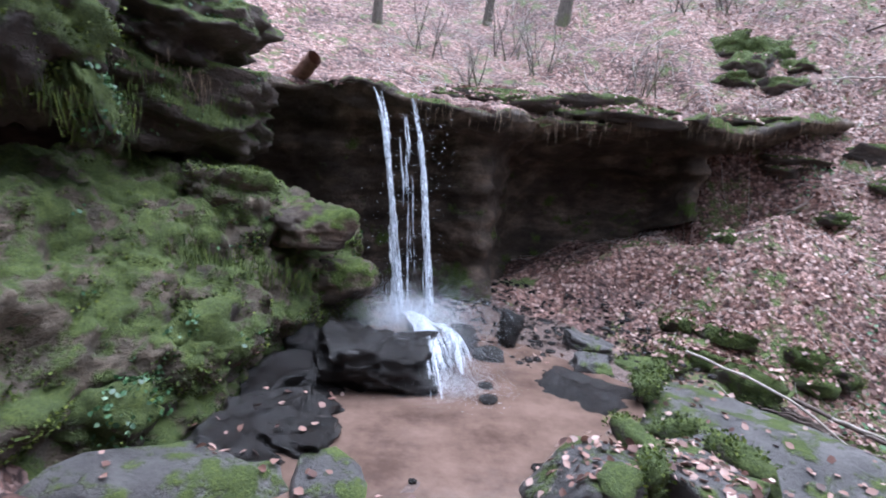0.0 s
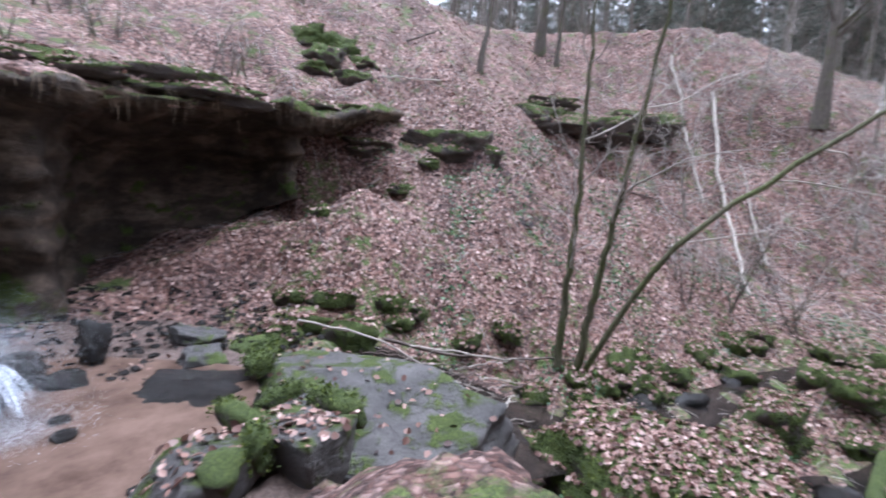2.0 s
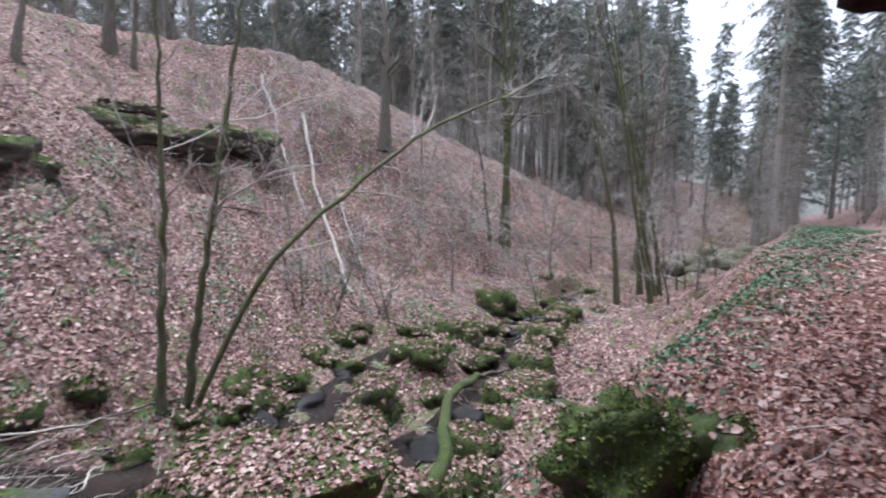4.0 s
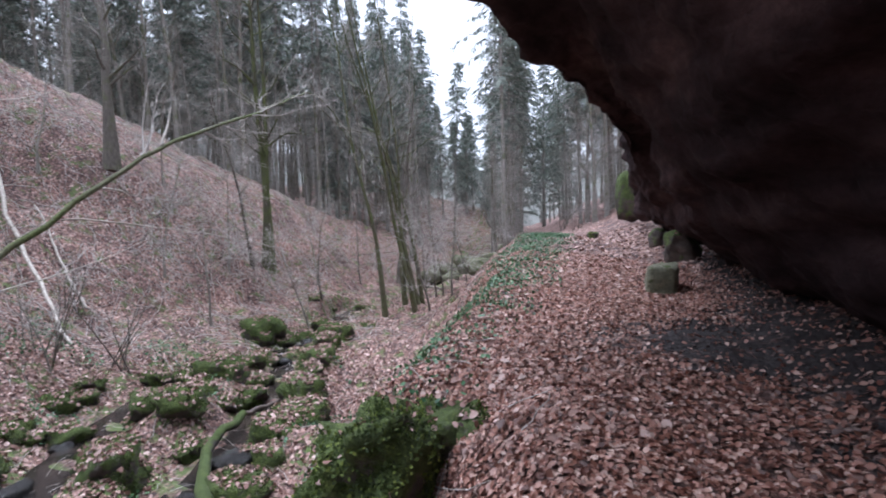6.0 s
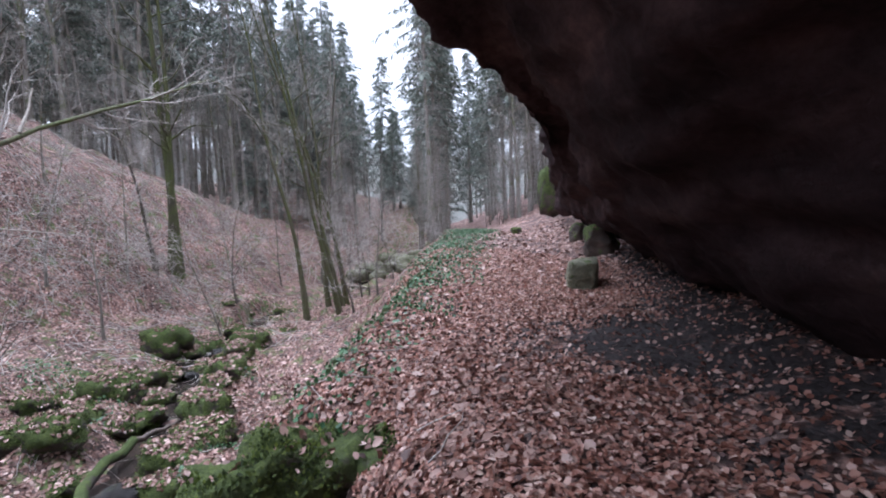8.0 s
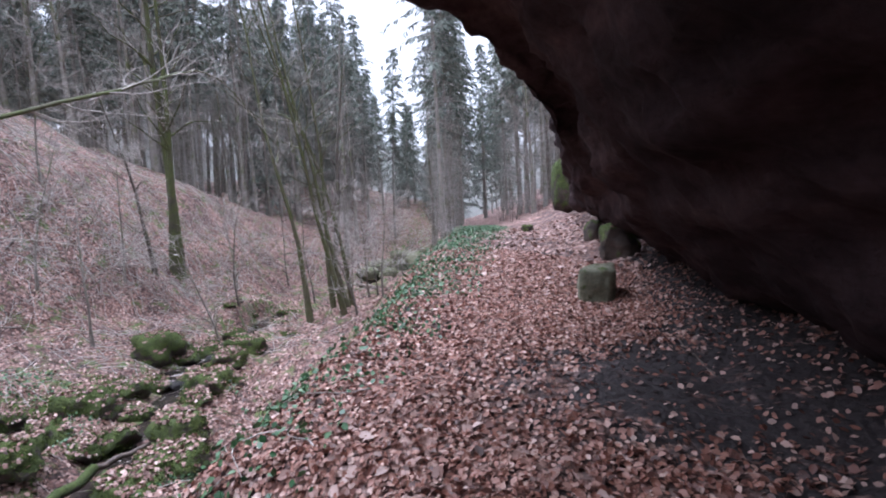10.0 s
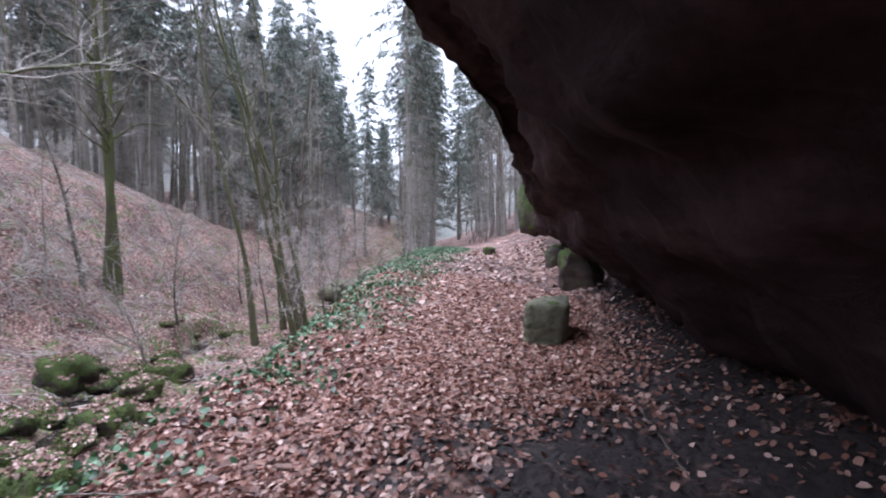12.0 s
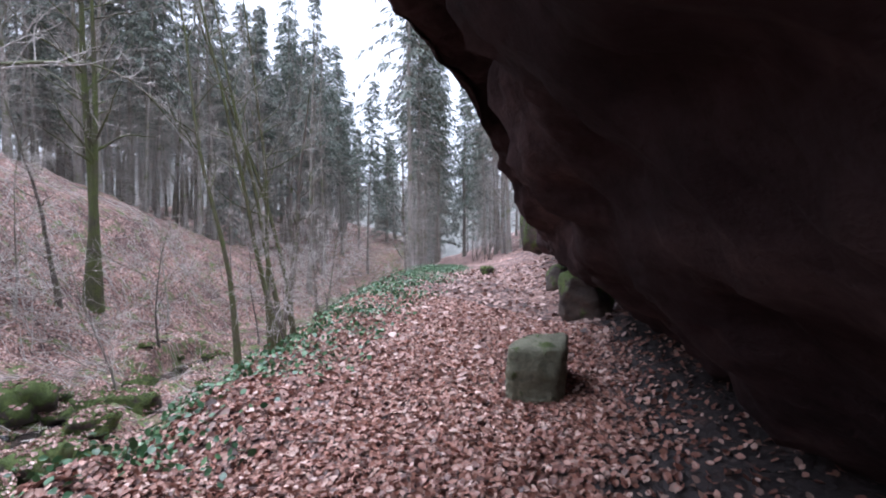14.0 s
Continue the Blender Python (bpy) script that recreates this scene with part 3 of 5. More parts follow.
def ring(x, y, rx, ry, n=28, seed=1):
    return [(x + rx * (1 + 0.12 * math.sin(3 * a + seed) + 0.07 * math.sin(7 * a)) * math.cos(a), y + ry * (1 + 0.1 * math.sin(2 * a + seed)) * math.sin(a))
            for a in (2 * math.pi * i / n for i in range(n))]


sheet("water", ring(0.0, 5.3, 2.3, 2.5), -0.95, M_POOL, "muddy brown plunge pool under the waterfall")


def stream(line, width, lift, material, label):
    L = []
    n = 0
    for a, b in zip(line, line[1:]):
        k = max(2, int(math.dist(a[:2], b[:2]) / 0.5))
        for i in range(k):
            L.append([a[j] + (b[j] - a[j]) * i / k for j in range(3)])
    V, F = [], []
    for i, p in enumerate(L):
        q, r = L[max(i - 1, 0)], L[min(i + 1, len(L) - 1)]
        dx, dy = r[0] - q[0], r[1] - q[1]
        s = math.hypot(dx, dy)
        w = width * (1 + 0.35 * math.sin(i * 1.3) * math.sin(i * 0.37 + 1))
        V += [(p[0] - dy / s * w, p[1] + dx / s * w, p[2] + lift), (p[0] + dy / s * w, p[1] - dx / s * w, p[2] + lift)]
        if i:
            F.append((2 * i - 2, 2 * i - 1, 2 * i + 1, 2 * i))
    return tagged(pydata("water", V, F, material), label, "water", kind="structure")


stream(CREEK[4:], 0.52, 0.055, M_CREEK, "shallow brown creek running between mossy stones")
stream(GULLY, 0.45, 0.10, M_CREEK, "still brown water caught beside the mossy block")
stream(BROOK, 0.36, 0.055, M_CREEK, "shallow side branch of the creek")


# ---- tubes, branches and small pieces ----
def tubes(name, paths, material, parent=None, label="", sides=6):
    """One mesh out of tapered tubes: each path is (points, radii)."""
    V, F, base = [], [], 0
    ang = np.linspace(0, 2 * np.pi, sides, endpoint=False)
    for pts, rad in paths:
        P, R = np.asarray(pts, float), np.asarray(rad, float)
        T = np.gradient(P, axis=0)
        T /= np.linalg.norm(T, axis=1, keepdims=True) + 1e-9
        ref = np.array([0.0, 0.0, 1.0]) if abs(T[:, 2]).mean() < 0.8 else np.array([1.0, 0.0, 0.0])
        A = np.cross(T, ref)
        A /= np.linalg.norm(A, axis=1, keepdims=True) + 1e-9
        B = np.cross(T, A)
        ringpts = P[:, None, :] + R[:, None, None] * (np.cos(ang)[None, :, None] * A[:, None, :] + np.sin(ang)[None, :, None] * B[:, None, :])
        V.append(ringpts.reshape(-1, 3))
        n = len(P)
        i = base + np.arange(n * sides).reshape(n, sides)
        j = np.roll(i, -1, axis=1)
        F.append(np.stack([i[:-1], j[:-1], j[1:], i[1:]], -1).reshape(-1, 4))
        base += n * sides
    V, F = np.concatenate(V), np.concatenate(F)
    me = bpy.data.meshes.new(name)
    me.vertices.add(len(V)), me.loops.add(len(F) * 4), me.polygons.add(len(F))
    me.vertices.foreach_set("co", V.astype(np.float32).ravel())
    me.loops.foreach_set("vertex_index", F.ravel())
    me.polygons.foreach_set("loop_start", np.arange(0, len(F) * 4, 4))
    me.update(calc_edges=True)
    return mesh_object(name, me, material, parent, label)


def limb(rng, start, way, length, r0, r1, steps=8, wander=0.12, lift=0.0):
    p, w = np.array(start, float), np.array(way, float)
    w /= np.linalg.norm(w)
    pts = [p.copy()]
    for _ in range(steps):
        w = w + rng.normal(0, wander, 3) + np.array([0, 0, lift])
        w /= np.linalg.norm(w)
        p = p + w * length / steps
        pts.append(p.copy())
    return np.array(pts), np.linspace(r0, r1, steps + 1)


def side_way(rng, way, spread):
    v = np.cross(way, rng.normal(0, 1, 3))
    v /= np.linalg.norm(v) + 1e-9
    return way * math.cos(spread) + v * math.sin(spread)


def grow(rng, trunk, n_limbs, lo, hi, length, spread, twigs, droop=0.0, sub=3):
    """Limbs and twigs of a bare tree along its trunk."""
    limbs, fine = [], []
    P, R = trunk
    for _ in range(n_limbs):
        k = rng.uniform(lo, hi)
        i = min(int(k * (len(P) - 1)), len(P) - 2)
        f = k * (len(P) - 1) - i
        p, r = P[i] * (1 - f) + P[i + 1] * f, R[i] * (1 - f) + R[i + 1] * f
        way = (P[i + 1] - P[i]) / np.linalg.norm(P[i + 1] - P[i])
        ln = length * (1.15 - 0.7 * k) * rng.uniform(0.6, 1.2)
        b = limb(rng, p, side_way(rng, way, spread * rng.uniform(0.7, 1.2)), ln, r * 0.45, 0.006, 9, 0.14, 0.05 - droop)
        limbs.append(b)
        for _ in range(twigs):
            j = rng.integers(2, 9)
            w = b[0][j] - b[0][j - 1]
            t = limb(rng, b[0][j], side_way(rng, w / np.linalg.norm(w), 0.75), ln * rng.uniform(0.2, 0.45), max(b[1][j] * 0.5, 0.009), 0.004, 5, 0.16, 0.02 - droop)
            fine.append(t)
            for _ in range(sub):
                q = rng.integers(1, 5)
                w = t[0][q] - t[0][q - 1]
                fine.append(limb(rng, t[0][q], side_way(rng, w / np.linalg.norm(w), 0.7), ln * rng.uniform(0.08, 0.2), 0.006, 0.003, 3, 0.15, -droop))
    return limbs, fine


def trunk_path(rng, height_m, r0, lean=(0, 0), wander=0.03, steps=14, flare=1.6):
    p = np.array([0.0, 0.0, -0.25])
    w = np.array([lean[0], lean[1], 1.0])
    pts, rad = [p.copy()], [r0 * flare]
    for i in range(steps):
        w = w + np.append(rng.normal(0, wander, 2), 0)
        p = p + w / np.linalg.norm(w) * (height_m + 0.25) / steps
        pts.append(p.copy())
        k = (i + 1) / steps
        rad.append(max(r0 * (1 - 0.85 * k) * (1 + (flare - 1) * max(0, 1 - 4.5 * k)), 0.01))
    return np.array(pts), np.array(rad)


def bare_tree(seed, height_m, r0, label, material=None, lean=(0, 0), n_limbs=16, lo=0.3, length=3.0, twigs=5, stems=1, wander=0.03, droop=0.0, spread=1.0, sub=3, name="bare_tree"):
    rng = np.random.default_rng(seed)
    ob = empty(name)
    for s in range(stems):
        ln = (lean[0] + rng.normal(0, 0.1) * (s > 0), lean[1] + rng.normal(0, 0.1) * (s > 0))
        P, R = trunk_path(rng, height_m * (1 - 0.12 * s), r0 * (1 - 0.15 * s), ln, wander)
        P = P + np.array([0.28 * s * math.cos(2.4 * s), 0.28 * s * math.sin(2.4 * s), 0])
        limbs, fine = grow(rng, (P, R), n_limbs, lo, 0.97, length, spread, twigs, droop, sub)
        tubes("trunk", [(P, R)], material or M_BARK, ob, "", 9)
        if name == "bare_tree":
            for b in limbs:
                tubes("limb", [b], material or M_BARK, ob, "", 5)
        else:
            tubes("limb_crown", limbs, material or M_BARK, ob, "", 4)["kind"] = "stuff"
        if fine:
            tubes("twig_crown", fine, M_TWIG, ob, "", 3)["kind"] = "stuff"
    return tagged(ob, label, "tree")


def spruce(seed, height_m, r0, label, bare=0.40, reach=0.15, boughs=150, dead_n=150):
    """A forest spruce: trunk with dead lower branches under a crown of drooping green boughs."""
    rng = np.random.default_rng(seed)
    ob = empty("spruce_tree")
    P, R = trunk_path(rng, height_m, r0, (0, 0), 0.008, 10, 1.35)
    tubes("trunk", [(P, R)], M_HAZY_SPRUCE, ob, "", 7)
    K = np.linspace(0, 1, 11)
    dead, live, needles = [], [], []
    for _ in range(dead_n):
        k = rng.uniform(0.03, bare + 0.15)
        p = np.array([np.interp(k, K, P[:, c]) for c in range(3)])
        a = rng.uniform(0, 6.28)
        b = limb(rng, p, (math.cos(a), math.sin(a), rng.uniform(-0.25, 0.2)), rng.uniform(0.8, 2.8), 0.015, 0.004, 4, 0.12, -0.05)
        dead.append(b)
        for _ in range(3):
            j = rng.integers(1, 5)
            w = b[0][j] - b[0][j - 1]
            dead.append(limb(rng, b[0][j], side_way(rng, w / np.linalg.norm(w), 0.8), rng.uniform(0.3, 0.9), 0.007, 0.003, 2, 0.1, -0.06))
    for _ in range(boughs):
        k = bare + (0.99 - bare) * rng.random() ** 0.85
        p = np.array([np.interp(k, K, P[:, c]) for c in range(3)])
        a = rng.uniform(0, 6.28)
        ln = height_m * reach * (1.02 - k) / (1.02 - bare) * rng.uniform(0.65, 1.15) + 0.3
        b = limb(rng, p, (math.cos(a), math.sin(a), rng.uniform(-0.1, 0.35)), ln, 0.022, 0.005, 6, 0.06, -0.10)
        live.append(b)
        side = np.array([-math.sin(a), math.cos(a), 0.0])
        for _ in range(int(10 + 7 * ln)):
            q = rng.uniform(0.12, 1.0) * 6
            i = min(int(q), 5)
            c = b[0][i] + (b[0][i + 1] - b[0][i]) * (q - i)
            w = b[0][i + 1] - b[0][i]
            d = w / np.linalg.norm(w) * 0.5 + side * rng.choice([-1, 1]) * rng.uniform(0.3, 1.0) + np.array([0, 0, rng.uniform(-1.1, -0.1)])
            d = d / np.linalg.norm(d) * rng.uniform(0.25, 0.75)
            v = np.cross(d, rng.normal(0, 1, 3))
            v = v / np.linalg.norm(v) * rng.uniform(0.03, 0.075)
            needles.append([c, c + d * 0.5 + v, c + d, c + d * 0.5 - v])
    tubes("dead_wood", dead, M_TWIG, ob, "", 3)["kind"] = "stuff"
    tubes("bough_frame", live, M_HAZY_SPRUCE, ob, "", 3)["kind"] = "stuff"
    quads("crown", np.array(needles), M_HAZY_NEEDLES, ob)["kind"] = "stuff"
    return tagged(ob, label, "tree", "spruces of the far wood")


# ---- rocks round the pool ----
WET = "wet dark stone beside the plunge pool"
rocks = []


def rock(*a, **k):
    ob = boulder(*a, **k)
    rocks.append(ob)
    return ob


rock("boulder", (-0.62, 5.77, -0.82), (0.82, 0.63, 0.46), 14, 19, M_WET, "wet black boulder struck by the falling water", 0.85, 0.26, 5)
rock("boulder", (0.08, 6.35, -0.85), (0.35, 0.3, 0.28), 40, 18, M_WET, "smaller wet boulder beside the first", 0.6, 0.2, 4)
for x, y, z, a, b, c, r, s in [(-1.44, 6.19, -0.82, 0.41, 0.33, 0.25, 10, 21), (-1.69, 5.53, -0.82, 0.45, 0.37, 0.23, 50, 22), (-1.32, 5.44, -0.91, 0.29, 0.25, 0.17, 0, 23),
                               (-1.61, 6.02, -0.7, 0.33, 0.29, 0.21, 80, 24), (-1.9, 6.27, -0.7, 0.41, 0.33, 0.26, 20, 25), (-1.81, 5.12, -0.87, 0.37, 0.29, 0.21, 60, 27), (-1.15, 6.52, -0.74, 0.29, 0.25, 0.25, 30, 28), (0.82, 6.6, -0.91, 0.25, 0.17, 0.12, 0, 29), (0.45, 6.93, -0.78, 0.29, 0.25, 0.25, 70, 26)]:
    rock("wet_rock", (x, y, z), (a, b, c), r, s, M_WET, WET, 0.6, 0.2, 3, "wet stones at the pool")
rock("standing_stone", (1.2, 7.22, -0.66), (0.17, 0.18, 0.3), 10, 31, M_WET, "small dark upright stone at the pool's far edge", 0.85, 0.3, 4)
rock("round_stone", (2.27, 6.56, H(2.27, 6.56) + 0.1), (0.4, 0.28, 0.2), 0, 32, M_SLAB, "rounded dark stone on the wet gravel", 0.55, 0.22, 4)
rock("grey_stone", (2.47, 7.42, H(2.47, 7.42) + 0.02), (0.41, 0.21, 0.17), -30, 33, M_SLAB, "angular grey stone at the edge of the leaves", 0.85, 0.28, 4, tilt=(10, 14))
rock("grey_stone", (3.09, 6.81, H(3.09, 6.81) + 0.02), (0.45, 0.28, 0.12), -25, 34, M_MOSSY, "flat stone with moss beside the pool", 0.8, 0.26, 4, tilt=(5, -6))
rock("wet_slab", (1.98, 5.65, -1.08), (0.78, 0.59, 0.21), -25, 37, M_WET, "wet black end of a slab sloping into the pool", 0.5, 0.16, 5, tilt=(2, 5))
rock("pebble", (0.7, 5.28, -0.95), (0.13, 0.11, 0.08), 0, 35, M_WET, "small wet black stone lying in the pool", 0.4, 0.1, 2)
rock("pebble", (0.7, 5.65, -0.95), (0.11, 0.08, 0.07), 0, 36, M_WET, "small wet stone lying in the pool", 0.4, 0.1, 2)
# slabs in front
rock("grey_slab", (3.35, 4.75, -1.45), (2.25, 1.2, 0.58), -78, 41, M_SLAB, "broad grey sandstone slab sloping to the creek", 0.7, 0.09, 5, tilt=(14, 3))
rock("grey_slab", (1.42, 3.59, -0.74), (0.62, 0.49, 0.26), 25, 42, M_SLAB, "cracked grey slab with mossy joints", 0.85, 0.06, 4, tilt=(-6, 0))
rock("grey_slab", (2.19, 3.51, -0.74), (0.51, 0.51, 0.28), 15, 43, M_SLAB, "grey slab strewn with leaves beside a mossy joint", 0.85, 0.06, 4, tilt=(-4, 4))
rock("blue_grey_slab", (-2.06, 3.42, -0.95), (1.03, 0.7, 0.3), 35, 44, M_SLAB, "smooth wet blue-grey slab at the foot of the mossy bank", 0.8, 0.07, 4, tilt=(0, 8))
for x, y, z, a, b, c, r, s in [(-1.61, 4.7, -0.95, 0.41, 0.33, 0.14, 20, 45), (-1.2, 4.25, -0.98, 0.4, 0.3, 0.12, -15, 140), (-1.77, 4.17, -0.93, 0.35, 0.33, 0.14, 50, 150), (-1.2, 4.83, -1, 0.3, 0.35, 0.12, 5, 151), (-1.61, 3.71, -0.97, 0.37, 0.28, 0.13, -30, 152)]:
    rock("split_slab", (x, y, z + 0.04), (a * 1.15, b * 1.15, c * 1.3), r, s, M_WET, "dark wet split slab at the pool's edge", 0.85, 0.2, 4, "split slabs at the pool")
rock("split_slab", (-0.7, 3.71, -1.03), (0.41, 0.45, 0.17), 10, 46, M_SLAB, "grey slab half sunk in the muddy pool", 0.85, 0.08, 3)
for x, y, z, a, b, c, r, s in [(1.81, 3.92, -0.54, 0.12, 0.35, 0.13, 15, 47), (1.77, 3.46, -0.52, 0.13, 0.3, 0.17, -10, 48), (2.6, 3.71, -0.58, 0.17, 0.37, 0.18, 10, 49), (1.44, 3.26, -0.54, 0.25, 0.17, 0.12, 40, 50), (2.39, 4.37, -0.66, 0.33, 0.1, 0.1, 20, 59), (2.72, 5.69, -0.78, 0.17, 0.49, 0.17, -38, 60)]:
    rock("moss_cushion", (x, y, z), (a, b, c), r, s, M_MOSSY, "bright moss cushion in a joint of the slabs", 0.4, 0.25, 3, "moss in the joints of the slabs")
# mossy bank and overhangs left of the falls
MOSSBANK = [
    [(-3.05, 2.15, -0.87), (-3.22, 2.31, -0.04), (-3.63, 2.56, 0.7), (-4.12, 2.8, 1.2), (-5.12, 3.3, 1.53)],
    [(-2.64, 3.55, -0.95), (-2.72, 3.79, -0.21), (-3.22, 4.12, 0.58), (-3.79, 4.46, 1.2), (-4.95, 4.95, 1.61)],
    [(-2.06, 4.54, -0.95), (-1.98, 4.78, -0.29), (-2.39, 5.2, 0.37), (-3.13, 5.61, 1.11), (-4.29, 6.19, 1.61)],
    [(-1.98, 5.44, -0.95), (-1.9, 5.61, -0.21), (-2.06, 5.94, 0.54), (-2.56, 6.27, 1.28), (-3.79, 6.93, 1.61)],
    [(-1.65, 6.27, -0.95), (-1.48, 6.48, -0.21), (-1.57, 6.76, 0.5), (-1.81, 7.01, 0.99), (-2.97, 7.75, 1.28)],
    [(-0.99, 7.18, -0.95), (-0.82, 7.34, -0.37), (-0.91, 7.51, 0.12), (-1.15, 7.67, 0.45), (-1.98, 8.41, 0.62)],
]
rocks.append(loft("mossy_bank", MOSSBANK, M_BANK, "uneven rock bank overgrown with green moss and small plants", 130, 6, 0.24, 0.30, 0.60, "", "rock"))
rock("mossy_shoulder", (-2.47, 4.91, -0.29), (0.66, 0.62, 0.51), -5, 52, M_MOSSY, "rounded rock shoulder thick with moss", 0.5, 0.26, 4)
rock("mossy_shoulder", (-2.72, 3.92, -0.62), (0.51, 0.45, 0.35), 10, 55, M_MOSSY, "low dark rock with moss at the foot of the bank", 0.5, 0.26, 4)
rock("bank_ledge", (-2.67, 6.13, 1.21), (0.6, 0.4, 0.3), 30, 156, M_BANK, "bare brown rock ledge between the moss and the overhang", 0.7, 0.24, 4)
rock("bank_ledge", (-1.60, 6.35, 0.80), (0.6, 0.45, 0.3), 40, 157, M_FALLS, "dark wet rock shoulder beside the falling water", 0.6, 0.24, 4)
rock("wet_ledge", (-1.44, 6.81, 0.0), (0.62, 0.41, 0.33), 10, 54, M_FALLS, "dark wet ledge beside the falling water", 0.6, 0.2, 4)
rock("overhang_slab", (-4.15, 7.0, 2.35), (1.75, 1.35, 0.8), 18, 56, M_LEDGE, "dark overhanging slab with hanging roots and moss", 0.65, 0.24, 5, tilt=(0, 12))
rock("overhang_slab", (-3.75, 6.75, 3.12), (1.4, 1.1, 0.62), 18, 58, M_LEDGE, "upper layer of the dark overhanging slab", 0.65, 0.3, 5, tilt=(0, 6))
rock("overhang_lobe", (-4.05, 4.75, 2.75), (0.8, 0.8, 0.95), 15, 57, M_MOSSY, "moss-hung lobe of rock jutting from the cliff", 0.5, 0.3, 5, tilt=(0, 12))
rock("overhang_lobe", (-3.5, 4.95, 2.1), (0.26, 0.42, 0.5), 15, 70, M_MOSSY, "hanging mossy tip of the rock lobe", 0.35, 0.3, 4, tilt=(0, -14))
# ledges and crags on the leafy slope
for x, y, z, a, b, c, r, s, lb in [(6.6, 11.2, 2.98, 1.1, 0.75, 0.26, -15, 61, "dark ledge over a deep crevice, grass on its edge"), (8.1, 11.25, 2.35, 0.8, 0.6, 0.3, -20, 62, "low dark ledge under fallen leaves"),
                                   (10.6, 10.85, 2.45, 1.8, 1.0, 0.62, -25, 63, "long brown sandstone ledge over a hollow"), (16.9, 12.0, 4.05, 1.8, 1.1, 0.62, -24, 64, "layered mossy ledge on the slope"),
                                   (19.2, 11.0, 3.75, 1.5, 1.0, 0.7, -34, 65, "dark block beside the layered ledge"), (22.5, 10.4, 4.3, 1.7, 1.1, 0.7, -30, 66, "dark ledge beside fallen trunks"),
                                   (17.6, 12.3, 4.75, 1.2, 0.8, 0.35, -20, 67, "upper layer of the mossy ledge"), (2.9, 10.35, 3.0, 1.9, 0.7, 0.32, -4, 68, "thin rock shelf above the cave's lip"), (0.9, 9.9, 2.95, 1.2, 0.6, 0.28, 6, 69, "low mossy shelf above the cave's lip")]:
    rock("rock_ledge", (x, y + 0.28 * (x > 8), z - 0.10 * (x > 8)), (a, b, c), r, s, M_LEDGE, lb, 0.75, 0.36, 4)
for x, y, a, s in [(8.0, 14.2, 0.8, 71), (8.9, 14.9, 0.9, 72), (8.6, 13.3, 0.65, 73), (7.5, 13.5, 0.55, 74), (9.5, 14.0, 0.6, 79), (8.2, 15.3, 0.8, 80)]:
    rock("mossy_crag", (x, y, H(x, y) - 0.05), (a, a * 0.8, a * 0.55), s * 17, s, M_LEDGE if s % 2 else M_MOSSY, "dark rock outcrop with bright moss on the slope", 0.85, 0.26, 4, "mossy outcrop")
for x, y, a, s in [(37, 21, 1.4, 75), (39.5, 19, 1.7, 76), (43, 17, 1.5, 77), (34, 24, 1.2, 78)]:
    rock("hilltop_rock", (x, y, H(x, y) + 0.4), (a, a * 0.8, a * 0.7), s * 17, s, M_LEDGE, "dark rock on the crest of the hill", 0.6, 0.16, 3, "rocks on the hilltop")

